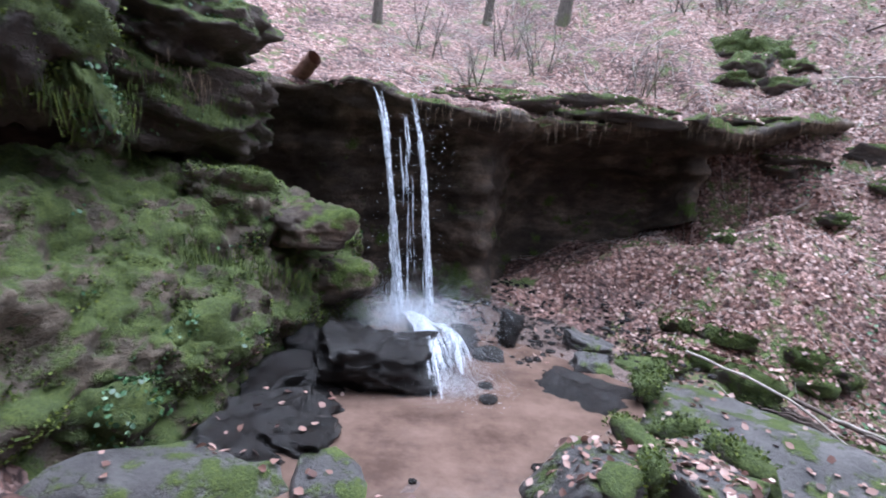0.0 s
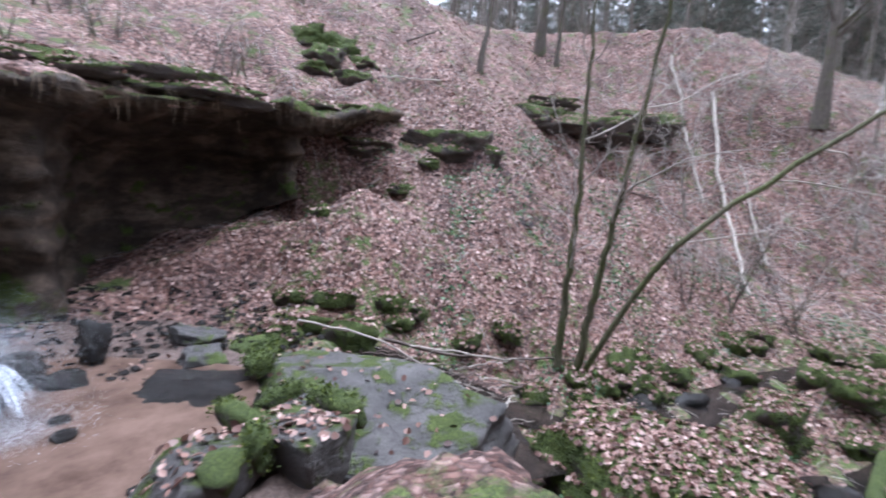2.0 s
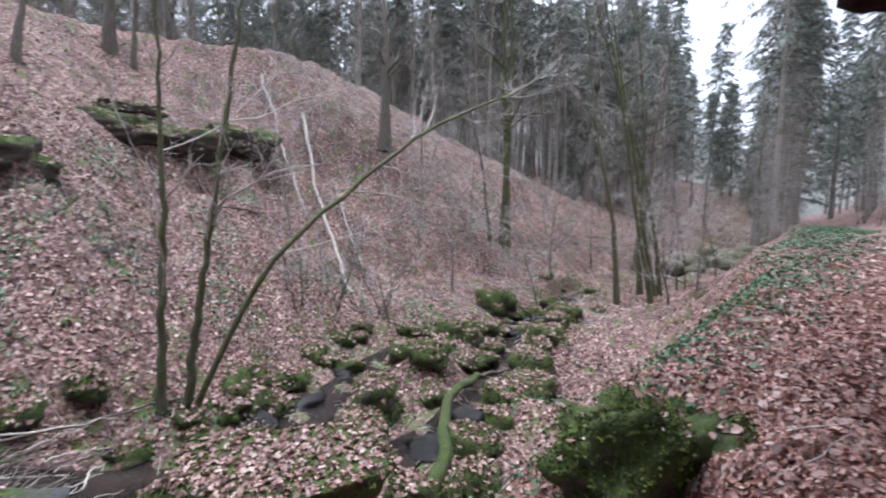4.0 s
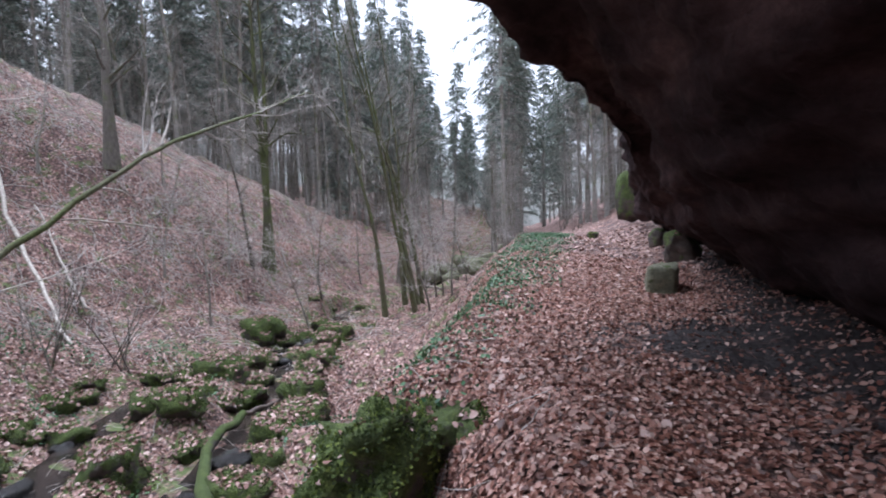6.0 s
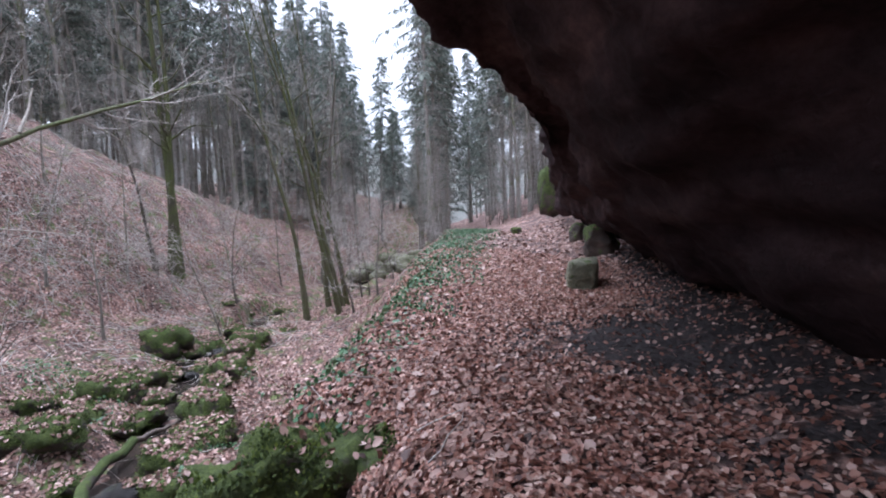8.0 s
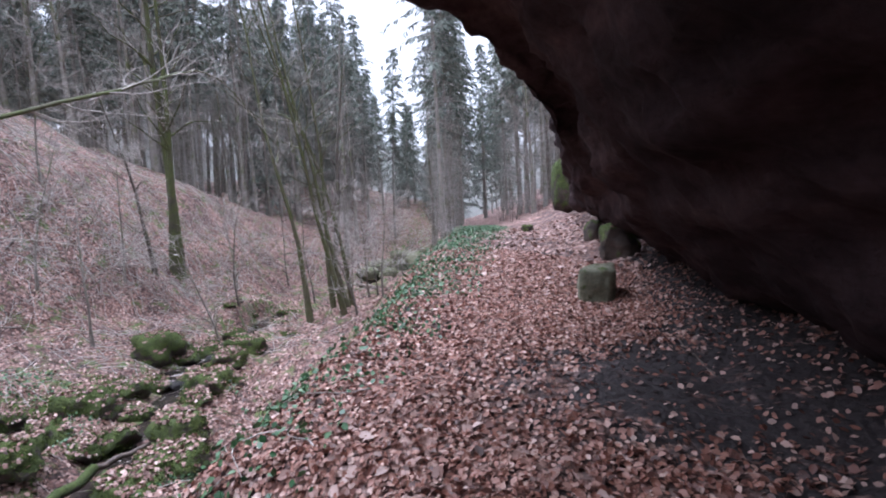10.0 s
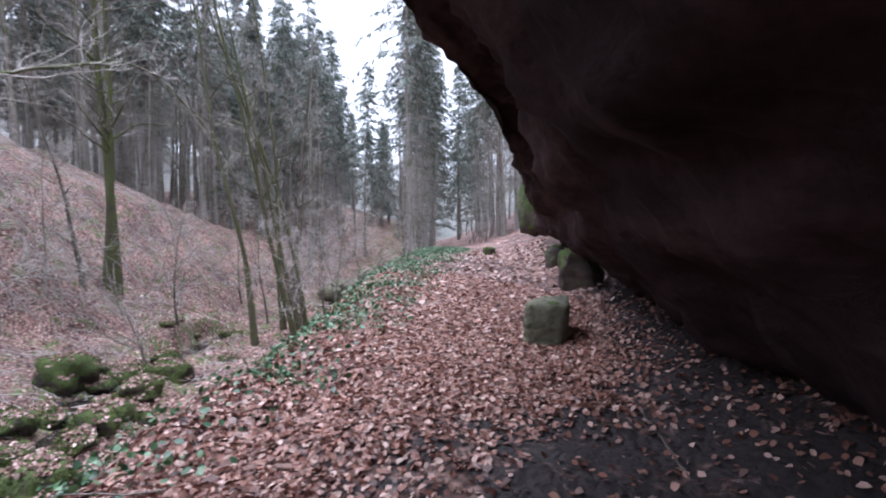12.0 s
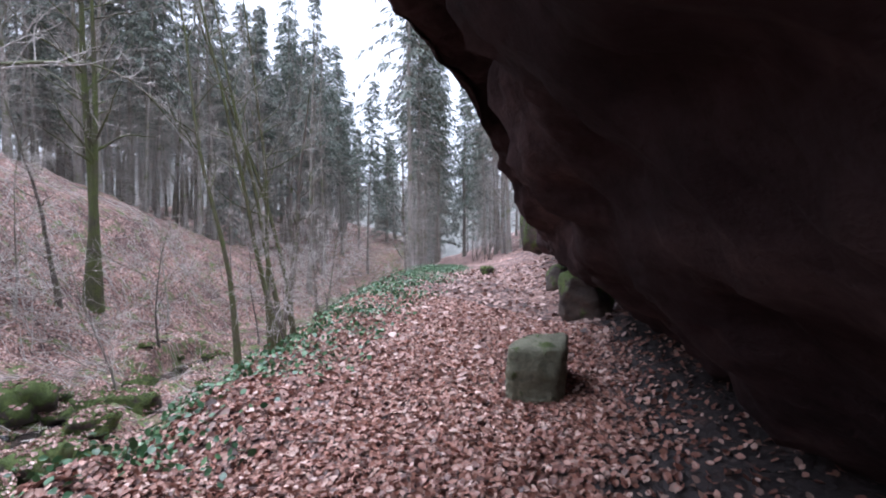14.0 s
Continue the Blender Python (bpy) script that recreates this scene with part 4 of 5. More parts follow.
# mossy stones along the creek and the bank
for x, y, dz, a, b, c, r, s in [(4.75, 6.85, 0.5, 0.48, 0.30, 0.34, -40, 81), (6.0, 7.45, 0.3, 0.3, 0.22, 0.22, -20, 82), (4.3, 7.5, 0.3, 0.6, 0.18, 0.2, -42, 114), (4.35, 8.3, 0.2, 0.34, 0.2, 0.18, 10, 115), (5.0, 8.0, 0.2, 0.45, 0.2, 0.18, -35, 116), (5.75, 6.05, 0.5, 0.24, 0.2, 0.2, 0, 83), (3.6, 7.3, 0.2, 0.45, 0.22, 0.2, -30, 84), (7.1, 6.3, 0.3, 0.4, 0.24, 0.24, 20, 153), (8.05, 6.15, 0.3, 0.5, 0.3, 0.28, 50, 154), (10.3, 4.55, 0.5, 0.55, 0.4, 0.42, 10, 155), (10.6, 1.85, 0.6, 0.7, 0.5, 0.5, 30, 156),
                                (6.0, 7.2, 0.05, 0.3, 0.25, 0.2, 0, 85), (6.6, 7.4, 0.05, 0.35, 0.25, 0.2, 40, 86), (10.1, 4.2, 0.1, 0.55, 0.4, 0.35, 30, 87), (9.5, 4.6, 0.1, 0.5, 0.3, 0.3, 60, 88), (11.6, 4.1, 0.1, 0.5, 0.4, 0.35, 10, 89),
                                (11.5, 2.2, 0.25, 0.38, 0.42, 0.42, 10, 90), (13.8, 1.6, 0.3, 0.7, 0.5, 0.4, 40, 91), (12.8, 1.0, 0.25, 0.6, 0.5, 0.35, 0, 92), (14.6, 0.8, 0.25, 0.55, 0.4, 0.4, 30, 93),
                                (16.2, 3.6, 0.1, 0.6, 0.4, 0.3, 0, 94), (15.1, 4.0, 0.1, 0.5, 0.4, 0.35, 60, 95), (17.3, 2.2, 0.2, 0.5, 0.4, 0.3, 20, 96), (22.0, -0.9, 0.8, 1.15, 0.8, 0.75, 10, 97), (21.6, -1.6, 0.2, 0.6, 0.5, 0.35, 0, 98),
                                (12.3, -1.5, 0.2, 0.7, 0.5, 0.4, 20, 99), (10.3, -0.6, 0.2, 0.5, 0.4, 0.35, 60, 100), (14.5, -1.9, 0.15, 0.5, 0.35, 0.3, 0, 101), (9.6, 1.9, 0.25, 0.8, 0.45, 0.3, 20, 102), (16.0, -0.5, 0.2, 0.6, 0.4, 0.3, 50, 103),
                                (18.0, -2.9, 0.2, 0.7, 0.45, 0.35, -20, 104), (23.6, -5.6, 0.25, 0.6, 0.4, 0.4, 0, 105), (24.8, -3.6, 0.3, 0.9, 0.4, 0.5, -30, 106), (8.0, -0.3, 0.1, 0.55, 0.4, 0.35, 10, 107), (7.2, 0.6, 0.1, 0.5, 0.4, 0.3, 40, 108),
                                (13.4, 4.2, 0.1, 0.45, 0.35, 0.3, 10, 109), (8.7, 4.9, 0.0, 0.4, 0.3, 0.25, 80, 110), (5.5, 9.3, 0.05, 0.22, 0.18, 0.2, 0, 111), (9.2, 10.2, 0.05, 0.3, 0.22, 0.2, 0, 112), (8.2, 10.0, 0.0, 0.4, 0.25, 0.18, 0, 113),
                                (13.2, -1.6, 0.3, 0.8, 0.55, 0.5, 20, 141), (15.3, -2.2, 0.3, 0.75, 0.5, 0.45, -20, 142), (11.2, -0.9, 0.2, 0.65, 0.45, 0.4, 50, 143), (17.0, -2.5, 0.3, 0.8, 0.6, 0.45, 10, 144), (14.2, -0.1, 0.2, 0.7, 0.5, 0.4, 70, 145), (16.4, 0.4, 0.3, 0.9, 0.6, 0.5, 30, 146), (18.4, -0.8, 0.2, 0.7, 0.45, 0.4, 0, 147), (20.4, -3.6, 0.3, 0.8, 0.5, 0.45, 40, 148), (22.4, -2.4, 0.3, 0.8, 0.6, 0.5, -10, 149)]:
    rock("mossy_stone", (x, y, H(x, y) + dz * 0.35), (a * 1.1, b * 1.1, c), r, s, M_MOSSY, "rounded creek stone overgrown with bright moss", 0.45, 0.32, 3, "mossy stones of the creek")
rng = np.random.default_rng(88)
for line, n in ((CREEK[6:14], 60), (BROOK, 26)):
    for i in range(n):
        k = rng.uniform(0, len(line) - 1.001)
        j = int(k)
        p = np.array(line[j][:2]) + (k - j) * (np.array(line[j + 1][:2]) - np.array(line[j][:2]))
        w = np.array(line[j + 1][:2]) - np.array(line[j][:2])
        w = np.array([-w[1], w[0]]) / np.linalg.norm(w) * rng.choice([-1, 1]) * abs(rng.normal(0.85, 0.35))
        x, y = p + w
        a = 0.14 + 0.34 * rng.random() ** 1.6
        wet = abs(np.linalg.norm(w)) < 0.5
        rock("wet_creek_stone" if wet else "mossy_stone", (x, y, H(x, y) + a * 0.12), (a * 1.2, a, a * rng.uniform(0.5, 0.85)), rng.uniform(0, 360), 600 + i + n, M_WET if wet else M_MOSSY,
             "dark wet stone in the creek" if wet else "small creek stone overgrown with bright moss", 0.5, 0.3, 3, "wet stones of the creek" if wet else "mossy stones of the creek")
rock("mossy_block", (6.0, 2.15, -1.95), (1.75, 1.05, 0.82), -66, 121, M_MOSSY, "large block with mossy sides and fallen leaves on top", 0.8, 0.14, 4, flat=0.5)
rock("mossy_boulder", (4.95, -1.85, -0.82), (1.2, 0.62, 0.72), -52, 122, M_MOSSY, "big boulder at the path's edge thick with dark green moss", 0.7, 0.3, 5, tilt=(-10, 10))
rock("mossy_boulder", (4.77, -2.43, -0.48), (0.42, 0.28, 0.36), -10, 123, M_MOSSY, "small mossy stone in the leaves of the path", 0.5, 0.2, 3)
rock("mossy_boulder", (4.16, -2.57, -0.45), (0.36, 0.25, 0.30), 40, 120, M_MOSSY, "mossy stone beside the big boulder", 0.5, 0.2, 3)
rock("path_stone", (7.62, -7.57, 0.42), (0.66, 0.31, 0.38), -42, 124, M_PALE, "pale green lichen-covered stone block on the leafy path", 0.95, 0.05, 4, tilt=(4, -8))
rock("mossy_rock", (9.27, -9.88, 0.82), (0.48, 0.38, 0.46), -30, 125, M_LEDGE, "mossy brown rock under the tip of the cliff", 0.6, 0.16, 4)
rock("path_stone", (16.5, -13.1, 0.9), (0.45, 0.25, 0.16), -30, 127, M_MOSSY, "low mossy stone on the distant path", 0.5, 0.16, 3)
rock("bank_rock", (11.75, -11.65, 0.95), (0.36, 0.28, 0.34), -40, 128, M_LEDGE, "grey rock at the foot of the far cliff", 0.65, 0.14, 3)
rock("far_crag", (18.9, -17.2, 2.6), (0.9, 0.7, 1.3), -30, 129, M_MOSSY, "mossy crag beside the distant path", 0.65, 0.14, 3)
for x, y, z, a, s in [(42.6, -17.0, -2.0, 1.5, 131), (43.8, -19.3, -2.8, 1.3, 132), (42.2, -20.4, -2.3, 1.6, 133), (44.3, -23.1, -1.9, 1.4, 134), (41.0, -15.2, -2.3, 1.0, 135), (47.3, -21.4, -2.3, 1.7, 136), (48.0, -26.9, -1.4, 1.5, 137), (39.5, -16.4, -2.8, 0.9, 138)]:
    rock("creek_rock", (x, y, min(z - 0.3, H(x, y) + 0.6 * a)), (a, a * 0.75, a * 0.55), s * 31, s, M_PALE, "pale brown rock with moss in the creek bed", 0.7, 0.14, 3, "rocks of the lower creek")

# ---- the falling water ----
falls = empty("waterfall")
tagged(falls, "two white jets of water falling from the rock lip", "waterfall")


def jet(seed, top, foot, strands, spread):
    rng = np.random.default_rng(seed)
    paths = []
    top, foot = np.array(top), np.array(foot)
    for _ in range(strands):
        off0, off1 = rng.normal(0, spread * 0.6, 2), rng.normal(0, spread, 2)
        a = rng.uniform(0.0, 0.93)
        b = min(1.0, a + rng.uniform(0.08, 0.35))
        k = np.linspace(a, b, 12)
        P = np.zeros((12, 3))
        side = np.sqrt(k)
        P[:, 0] = top[0] + (foot[0] - top[0]) * side + off0[0] + (off1[0] - off0[0]) * k + 0.008 * np.sin(k * rng.uniform(15, 45) + rng.uniform(0, 6))
        P[:, 1] = top[1] + (foot[1] - top[1]) * side + off0[1] + (off1[1] - off0[1]) * k
        P[:, 2] = top[2] + (foot[2] - top[2]) * k
        r = rng.uniform(0.004, 0.015) * np.sin(np.linspace(0.25, 3.0, 12)) * (1 + 0.35 * np.sin(k * rng.uniform(60, 120)))
        paths.append((P, np.maximum(r, 0.002)))
    tubes("jet", paths, M_WHITE, falls, "", 4)["kind"] = "stuff"


jet(1, (-1.26, 8.25, 2.92), (-0.53, 7.2, -0.62), 150, 0.045)
jet(2, (-0.66, 8.25, 2.78), (-0.045, 7.2, -0.74), 105, 0.038)
jet(3, (-0.85, 8.3, 2.75), (-0.36, 7.25, -0.66), 14, 0.07)


def droplets(name, seed, n, cx, cy, cz, sx, sy, sz, size, floor, label):
    """Fine drops thrown up by the water."""
    rng = np.random.default_rng(seed)
    C = rng.normal(0, 1, (n, 3)) * (sx, sy, sz) + (cx, cy, cz)
    C[:, 2] = floor + np.abs(C[:, 2] - floor)
    A, B = rng.normal(0, 1, (n, 3)), rng.normal(0, 1, (n, 3))
    A *= (size * rng.uniform(0.4, 1.4, n) / np.linalg.norm(A, axis=1))[:, None]
    B *= (size * rng.uniform(0.4, 1.4, n) / np.linalg.norm(B, axis=1))[:, None]
    quads(name, np.stack([C + A, C + B, C - A, C - B], 1), M_DROP, falls, label)["kind"] = "stuff"


droplets("drops", 4, 500, -0.5, 7.95, 1.0, 0.30, 0.16, 1.1, 0.010, -0.6, "single drops round the jets")
droplets("spray", 5, 60000, -0.32, 7.0, -0.52, 0.40, 0.26, 0.15, 0.0036, -0.72, "white spray over the boulder")
droplets("spray", 6, 45000, 0.08, 6.05, -0.80, 0.35, 0.32, 0.13, 0.0024, -0.93, "white spray at the boulder's foot")
droplets("spray", 8, 40000, -0.2, 6.8, -0.45, 0.55, 0.35, 0.24, 0.0030, -0.85, "thin white mist round the falls")
droplets("froth", 7, 12000, 0.2, 5.65, -0.937, 0.32, 0.22, 0.005, 0.0035, -0.937, "froth drifting on the pool")
rng = np.random.default_rng(5)
for start, mid, end, n in [((-0.5, 7.1, -0.58), (-0.05, 6.4, -0.12), (0.15, 5.4, -0.93), 150), ((-0.05, 7.1, -0.70), (0.30, 6.4, -0.30), (0.42, 5.85, -0.93), 100)]:
    run = []
    for _ in range(n):
        o = rng.normal(0, 0.06, 3) * (1, 1, 0.3)
        a, b = sorted(rng.uniform(0, 1, 2))
        k = np.linspace(a, max(b, a + 0.15), 8)[:, None]
        P = (1 - k) ** 2 * np.array(start) + 2 * k * (1 - k) * np.array(mid) + k * k * np.array(end) + o * (0.4 + k)
        run.append((P, rng.uniform(0.004, 0.011) * np.sin(np.linspace(0.2, 2.95, 8))))
    tubes("runnel", run, M_WHITE, falls, "", 4)["kind"] = "stuff"

# ---- trees that stand near ----
def set_tree(ob, x, y, turn=0, sink=0.05):
    ob.matrix_world = pose(x, y, H(x, y) - sink, 0, 0, turn)
    return ob


def leaning_tree():
    """Three thin stems from one root; one reaches far out with bare twigs."""
    rng = np.random.default_rng(77)
    ob = empty("multi_stem_tree")
    S = [([(-0.25, 0.1, -0.3), (-0.2, 0.1, 1.2), (-0.12, 0.05, 3.2), (0.05, 0.15, 5.6), (0.1, 0.2, 9.0)], 0.075),
         ([(0.1, -0.1, -0.3), (0.2, -0.25, 1.3), (0.42, -0.5, 3.4), (0.8, -0.9, 7.0), (1.0, -1.1, 9.0)], 0.075),
         ([(0.2, -0.1, -0.3), (0.85, -1.35, 2.7), (2.85, -3.05, 4.6), (4.05, -3.95, 5.6), (7.2, -6.3, 7.2), (10.2, -7.6, 8.5), (12.7, -8.5, 9.1), (14.3, -10.2, 7.6), (14.9, -11.2, 6.2)], 0.05)]
    for pts, r in S:
        k = np.linspace(0, 1, len(pts))
        kk = np.linspace(0, 1, 40)
        P = np.stack([np.interp(kk, k, [p[c] for p in pts]) for c in range(3)], -1)
        P[1:-1] = (P[:-2] + 2 * P[1:-1] + P[2:]) / 4
        P = P + rng.normal(0, 0.02, P.shape)
        R = r * (1.25 - 1.05 * kk)
        tubes("stem", [(P, R)], M_BARK_GREEN, ob, "", 8)
        limbs, fine = grow(rng, (P, R), 10 if r > 0.07 else 24, 0.3, 0.98, 2.6, 0.7, 5, 0.0, 2)
        for b in limbs:
            tubes("limb", [b], M_TWIG, ob, "", 4)
        tubes("twig_crown", fine, M_TWIG, ob, "", 3)["kind"] = "stuff"
    for at, way, ln in [((2.2, -2.5, 4.0), (0.85, -0.5, 0.10), 6.0), ((0.6, -0.7, 5.2), (0.9, -0.35, 0.22), 5.0), ((2.85, -3.05, 4.6), (0.95, -0.2, 0.05), 5.5), ((0.85, -1.35, 2.7), (0.9, -0.4, 0.12), 4.6), ((5.0, -4.7, 6.1), (0.9, -0.5, -0.05), 5.0), ((0.0, 0.1, 4.6), (0.8, -0.6, 0.3), 4.0)]:
        b = limb(rng, at, way, ln, 0.017, 0.004, 12, 0.06)
        tubes("limb", [b], M_PALEWOOD, ob, "", 4)
        f = grow(rng, b, 8, 0.15, 0.95, 1.1, 0.6, 2, 0.0, 1)
        tubes("twig_crown", f[0] + f[1], M_TWIG, ob, "", 3)["kind"] = "stuff"
    # a pale broken fork standing up from the long limb
    tubes("broken_fork", [limb(rng, (4.05, -3.95, 5.6), (0.5, -0.25, 0.75), 1.1, 0.035, 0.015, 5, 0.12)], M_PALEWOOD, ob, "bleached broken fork")
    return tagged(ob, "slender mossy tree of three stems, one leaning far over the creek", "tree")


ob = leaning_tree()
ob.matrix_world = pose(8.75, 5.05, H(8.75, 5.05))
set_tree(bare_tree(201, 21, 0.24, "tall beech with a moss-green foot", M_BARK_MOSS, (-0.01, 0.02), 16, 0.34, 4.6, 6, 2, 0.02), 31.3, -1.6)
set_tree(bare_tree(202, 9, 0.10, "thin crooked sapling beside the beech", M_BARK, (-0.10, 0.02), 9, 0.2, 1.6, 3, 1, 0.08), 29.0, -0.6)
for x, y, s, ln in [(26.3, -8.9, 203, (-0.06, 0.12)), (26.9, -9.3, 204, (-0.02, 0.17)), (27.6, -9.8, 205, (-0.10, 0.10)), (27.2, -8.6, 206, (-0.03, 0.05)), (25.6, -7.0, 207, (0.05, 0.08))]:
    set_tree(bare_tree(s, 19, 0.115, "slim alder stem leaning over the creek bank", M_BARK_GREEN, ln, 16, 0.34, 3.6, 6, 1, 0.035), x, y)
for i, (x, y, h) in enumerate([(24.0, -10.2, 6.0), (29.0, -11.2, 7.0), (31.5, -12.6, 6.0), (33.5, -9.0, 7.5), (22.5, -8.4, 4.5), (36.0, -8.0, 8.0), (28.5, -4.2, 5.5), (39.0, -14.0, 8.0), (34.0, -15.6, 7.0), (22.0, 1.0, 5.5), (25.0, 3.0, 6.5), (27.5, 0.5, 6.0), (20.0, 7.5, 5.0), (24.0, -3.0, 5.0), (30.0, 3.5, 7.0), (26.0, 7.5, 6.0), (33.0, -4.5, 7.0)]):
    set_tree(bare_tree(240 + i, h, 0.05, "beech sapling with long level bare twigs", M_BARK if i < 9 else M_HAZEBARK, (0.05 * (-1) ** i, 0.08), 18, 0.12, 3.6, 7, 1, 0.07, 0.02, 1.25, 4), x, y)
for x, y, s, h, r, lb in [(23.1, 17.4, 211, 14, 0.22, "dark trunk on the upper slope"), (15.3, 14.4, 212, 9, 0.11, "thin dark tree on the slope"), (23.0, 16.2, 213, 10, 0.10, "thin dark tree on the slope"), (27.8, 5.3, 214, 14, 0.26, "crooked tree with a mossy drooping branch"),
                          (38.8, -11.8, 215, 16, 0.26, "mossy trunk beside the lower creek"), (3.6, 17.2, 216, 11, 0.17, "crooked tree above the cave"), (-2.4, 16.6, 217, 8, 0.13, "forked tree above the falls"), (1.2, 18.5, 218, 10, 0.12, "thin tree above the falls"), (10.5, 19.0, 219, 9, 0.1, "thin tree on the slope"),
                          (20.5, 22.0, 220, 12, 0.14, "thin tree near the hill's crest"), (6.0, 21.0, 221, 11, 0.15, "tree above the cave")]:
    set_tree(bare_tree(s, h, r, lb, M_BARK, (0.03, 0.0), 14, 0.25, 2.8, 4, 1, 0.06), x, y)


def thicket(x, y, seed, h, n, label):
    rng = np.random.default_rng(seed)
    ob = empty("bare_shrub")
    stems, fine = [], []
    for _ in range(n):
        a = rng.uniform(0, 6.28)
        s = limb(rng, (rng.normal(0, 0.2), rng.normal(0, 0.2), -0.15), (0.35 * math.cos(a), 0.35 * math.sin(a), 1), h * rng.uniform(0.6, 1.1), 0.025, 0.006, 8, 0.08)
        stems.append(s)
        f = grow(rng, s, 6, 0.3, 0.95, h * 0.3, 0.7, 2, 0.0, 1)
        fine += f[0] + f[1]
    for b in stems:
        tubes("stem", [b], M_BARK, ob, "", 5)
    tubes("twig_crown", fine, M_TWIG, ob, "", 3)["kind"] = "stuff"
    ob.matrix_world = pose(x, y, H(x, y))
    tagged(ob, label, "shrub")


for x, y, s, h in [(1.8, 16.2, 241, 2.2), (9.0, 17.2, 242, 2.4), (-0.8, 14.8, 243, 1.8), (6.3, 18.4, 244, 2.6), (12.6, 19.6, 245, 2.6), (30.0, -22.5, 237, 2.5), (36.0, -25.5, 238, 3.0), (33.0, -18.5, 239, 2.0), (17.7, 3.2, 231, 3.2), (15.2, 5.4, 232, 2.6), (16.6, 4.6, 233, 3.0), (14.2, 17.5, 234, 2.6), (11.5, 18.0, 235, 2.4), (20.5, 5.2, 236, 2.4), (0.6, 13.2, 224, 1.4), (2.6, 14.6, 225, 1.7), (5.2, 13.9, 226, 1.6), (7.2, 16.6, 227, 1.8), (3.9, 12.9, 228, 1.1)]:
    thicket(x, y, s, h, 7, "bare brown shrub of thin upright stems")

# ---- wooded ridge far behind the trees, greyed to paint haze ----
A, K = np.radians(np.linspace(20, 165, 120)), np.linspace(0, 1, 8)
ridge = 25 + 4 * np.sin(A * 5.0) + 2.0 * np.sin(A * 17 + 1) + 1.0 * np.sin(A * 61) + 0.7 * np.sin(A * 113 + 2)
V = np.stack([2 + np.sin(A)[:, None] * (150 + 30 * K), -2 + np.cos(A)[:, None] * (150 + 30 * K), -9 + (ridge[:, None] + 9) * K ** 0.8], -1).reshape(-1, 3)
i, j = np.meshgrid(np.arange(119), np.arange(7), indexing="ij")
k = (i * 8 + j).ravel()
tagged(pydata("backdrop", V, np.stack([k, k + 1, k + 9, k + 8], -1), M_HAZE_HILL), "wooded ridge far beyond the trees, coloured haze grey", "hill", kind="structure")

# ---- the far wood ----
kinds = [spruce(301 + i, hgt, 0.15 + 0.025 * i, "tall spruce with bare lower trunk and green crown, paled as by haze") for i, hgt in enumerate((24.0, 29.0, 33.0))]
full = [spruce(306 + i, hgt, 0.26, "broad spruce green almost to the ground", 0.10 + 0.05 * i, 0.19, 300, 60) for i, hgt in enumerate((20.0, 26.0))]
leafless = [bare_tree(311 + i, 20 + 4 * i, 0.15 + 0.04 * i, "tall leafless tree of the far wood, trunk paled as by haze", M_HAZEBARK, (0.01, 0), 26, 0.15, 4.0, 6, 1, 0.025, 0.0, 0.9, 3, "leafless_tree") for i in range(2)]
rng = np.random.default_rng(9)
spots = []
while len(spots) < 270:
    a, d = radians(rng.uniform(40, 136)), 33 + 62 * rng.random() ** 0.9
    x, y = 2 + d * math.sin(a), -2 + d * math.cos(a)
    X, Y = np.array([x]), np.array([y])
    dc, _, sc = along(CREEK, X, Y)
    dp, _, sp = along(PATH, X, Y)
    if dc[0] < 2.2 or dp[0] < 2.5 or (sc[0] > 0 and d < 52 and dc[0] < 30 and x < 44) or (sp[0] < 0 and (d < 26 or dp[0] < 5)):
        continue
    # the gap in the crowns through which the sky shows
    if 109.5 < math.degrees(a) < 116.3 and d < 100:
        continue
    if all((x - p) ** 2 + (y - q) ** 2 > 3.2 for p, q in spots):
        spots.append((x, y))
        first = kinds[rng.integers(3)] if rng.random() < 0.55 else leafless[rng.integers(2)]
        m = pose(x, y, H(x, y) - 0.1, rng.normal(0, 1.2), rng.normal(0, 1.2), rng.uniform(0, 360))
        copy_thing(first, m)
while len(spots) < 420:
    a, d = radians(rng.uniform(62, 126)), rng.uniform(82, 140)
    x, y = 2 + d * math.sin(a), -2 + d * math.cos(a)
    if along(PATH, np.array([x]), np.array([y]))[0][0] > 2 and not 109.5 < math.degrees(a) < 116.3:
        spots.append((x, y))
        copy_thing(kinds[rng.integers(2)], pose(x, y, H(x, y) - 0.1, 0, 0, rng.uniform(0, 360)))
for i, (x, y) in enumerate([(33, -26.5), (36.5, -28.5), (39.5, -30), (42.5, -33), (46, -35), (39.5, -22.2), (43.5, -24.6), (47, -26.6), (50, -36), (53, -31.5), (35, -31), (40, -35)]):
    copy_thing((kinds[0] if i % 3 else leafless[0]), pose(x, y, H(x, y) - 0.1, 0, 0, 57 * i))
for i, (x, y) in enumerate([(56.1, -33.1), (64.5, -42.3), (71.1, -50.5), (72.1, -20.1), (86.9, -26.3), (65.2, -14.1), (59.7, -10.4), (71.4, -60.0)]):
    copy_thing(full[i % 2], pose(x, y, H(x, y) - 0.1, 0, 0, 71 * i))
for i, (x, y) in enumerate([(89.5, -31.7), (99.7, -38.8), (111.2, -47.7), (93.2, -43.9), (102.5, -52.4), (86.8, -47.8), (128.8, -57.4), (124.7, -46.0)]):
    copy_thing(full[0], pose(x, y, H(x, y) - 0.1, 0, 0, 47 * i))
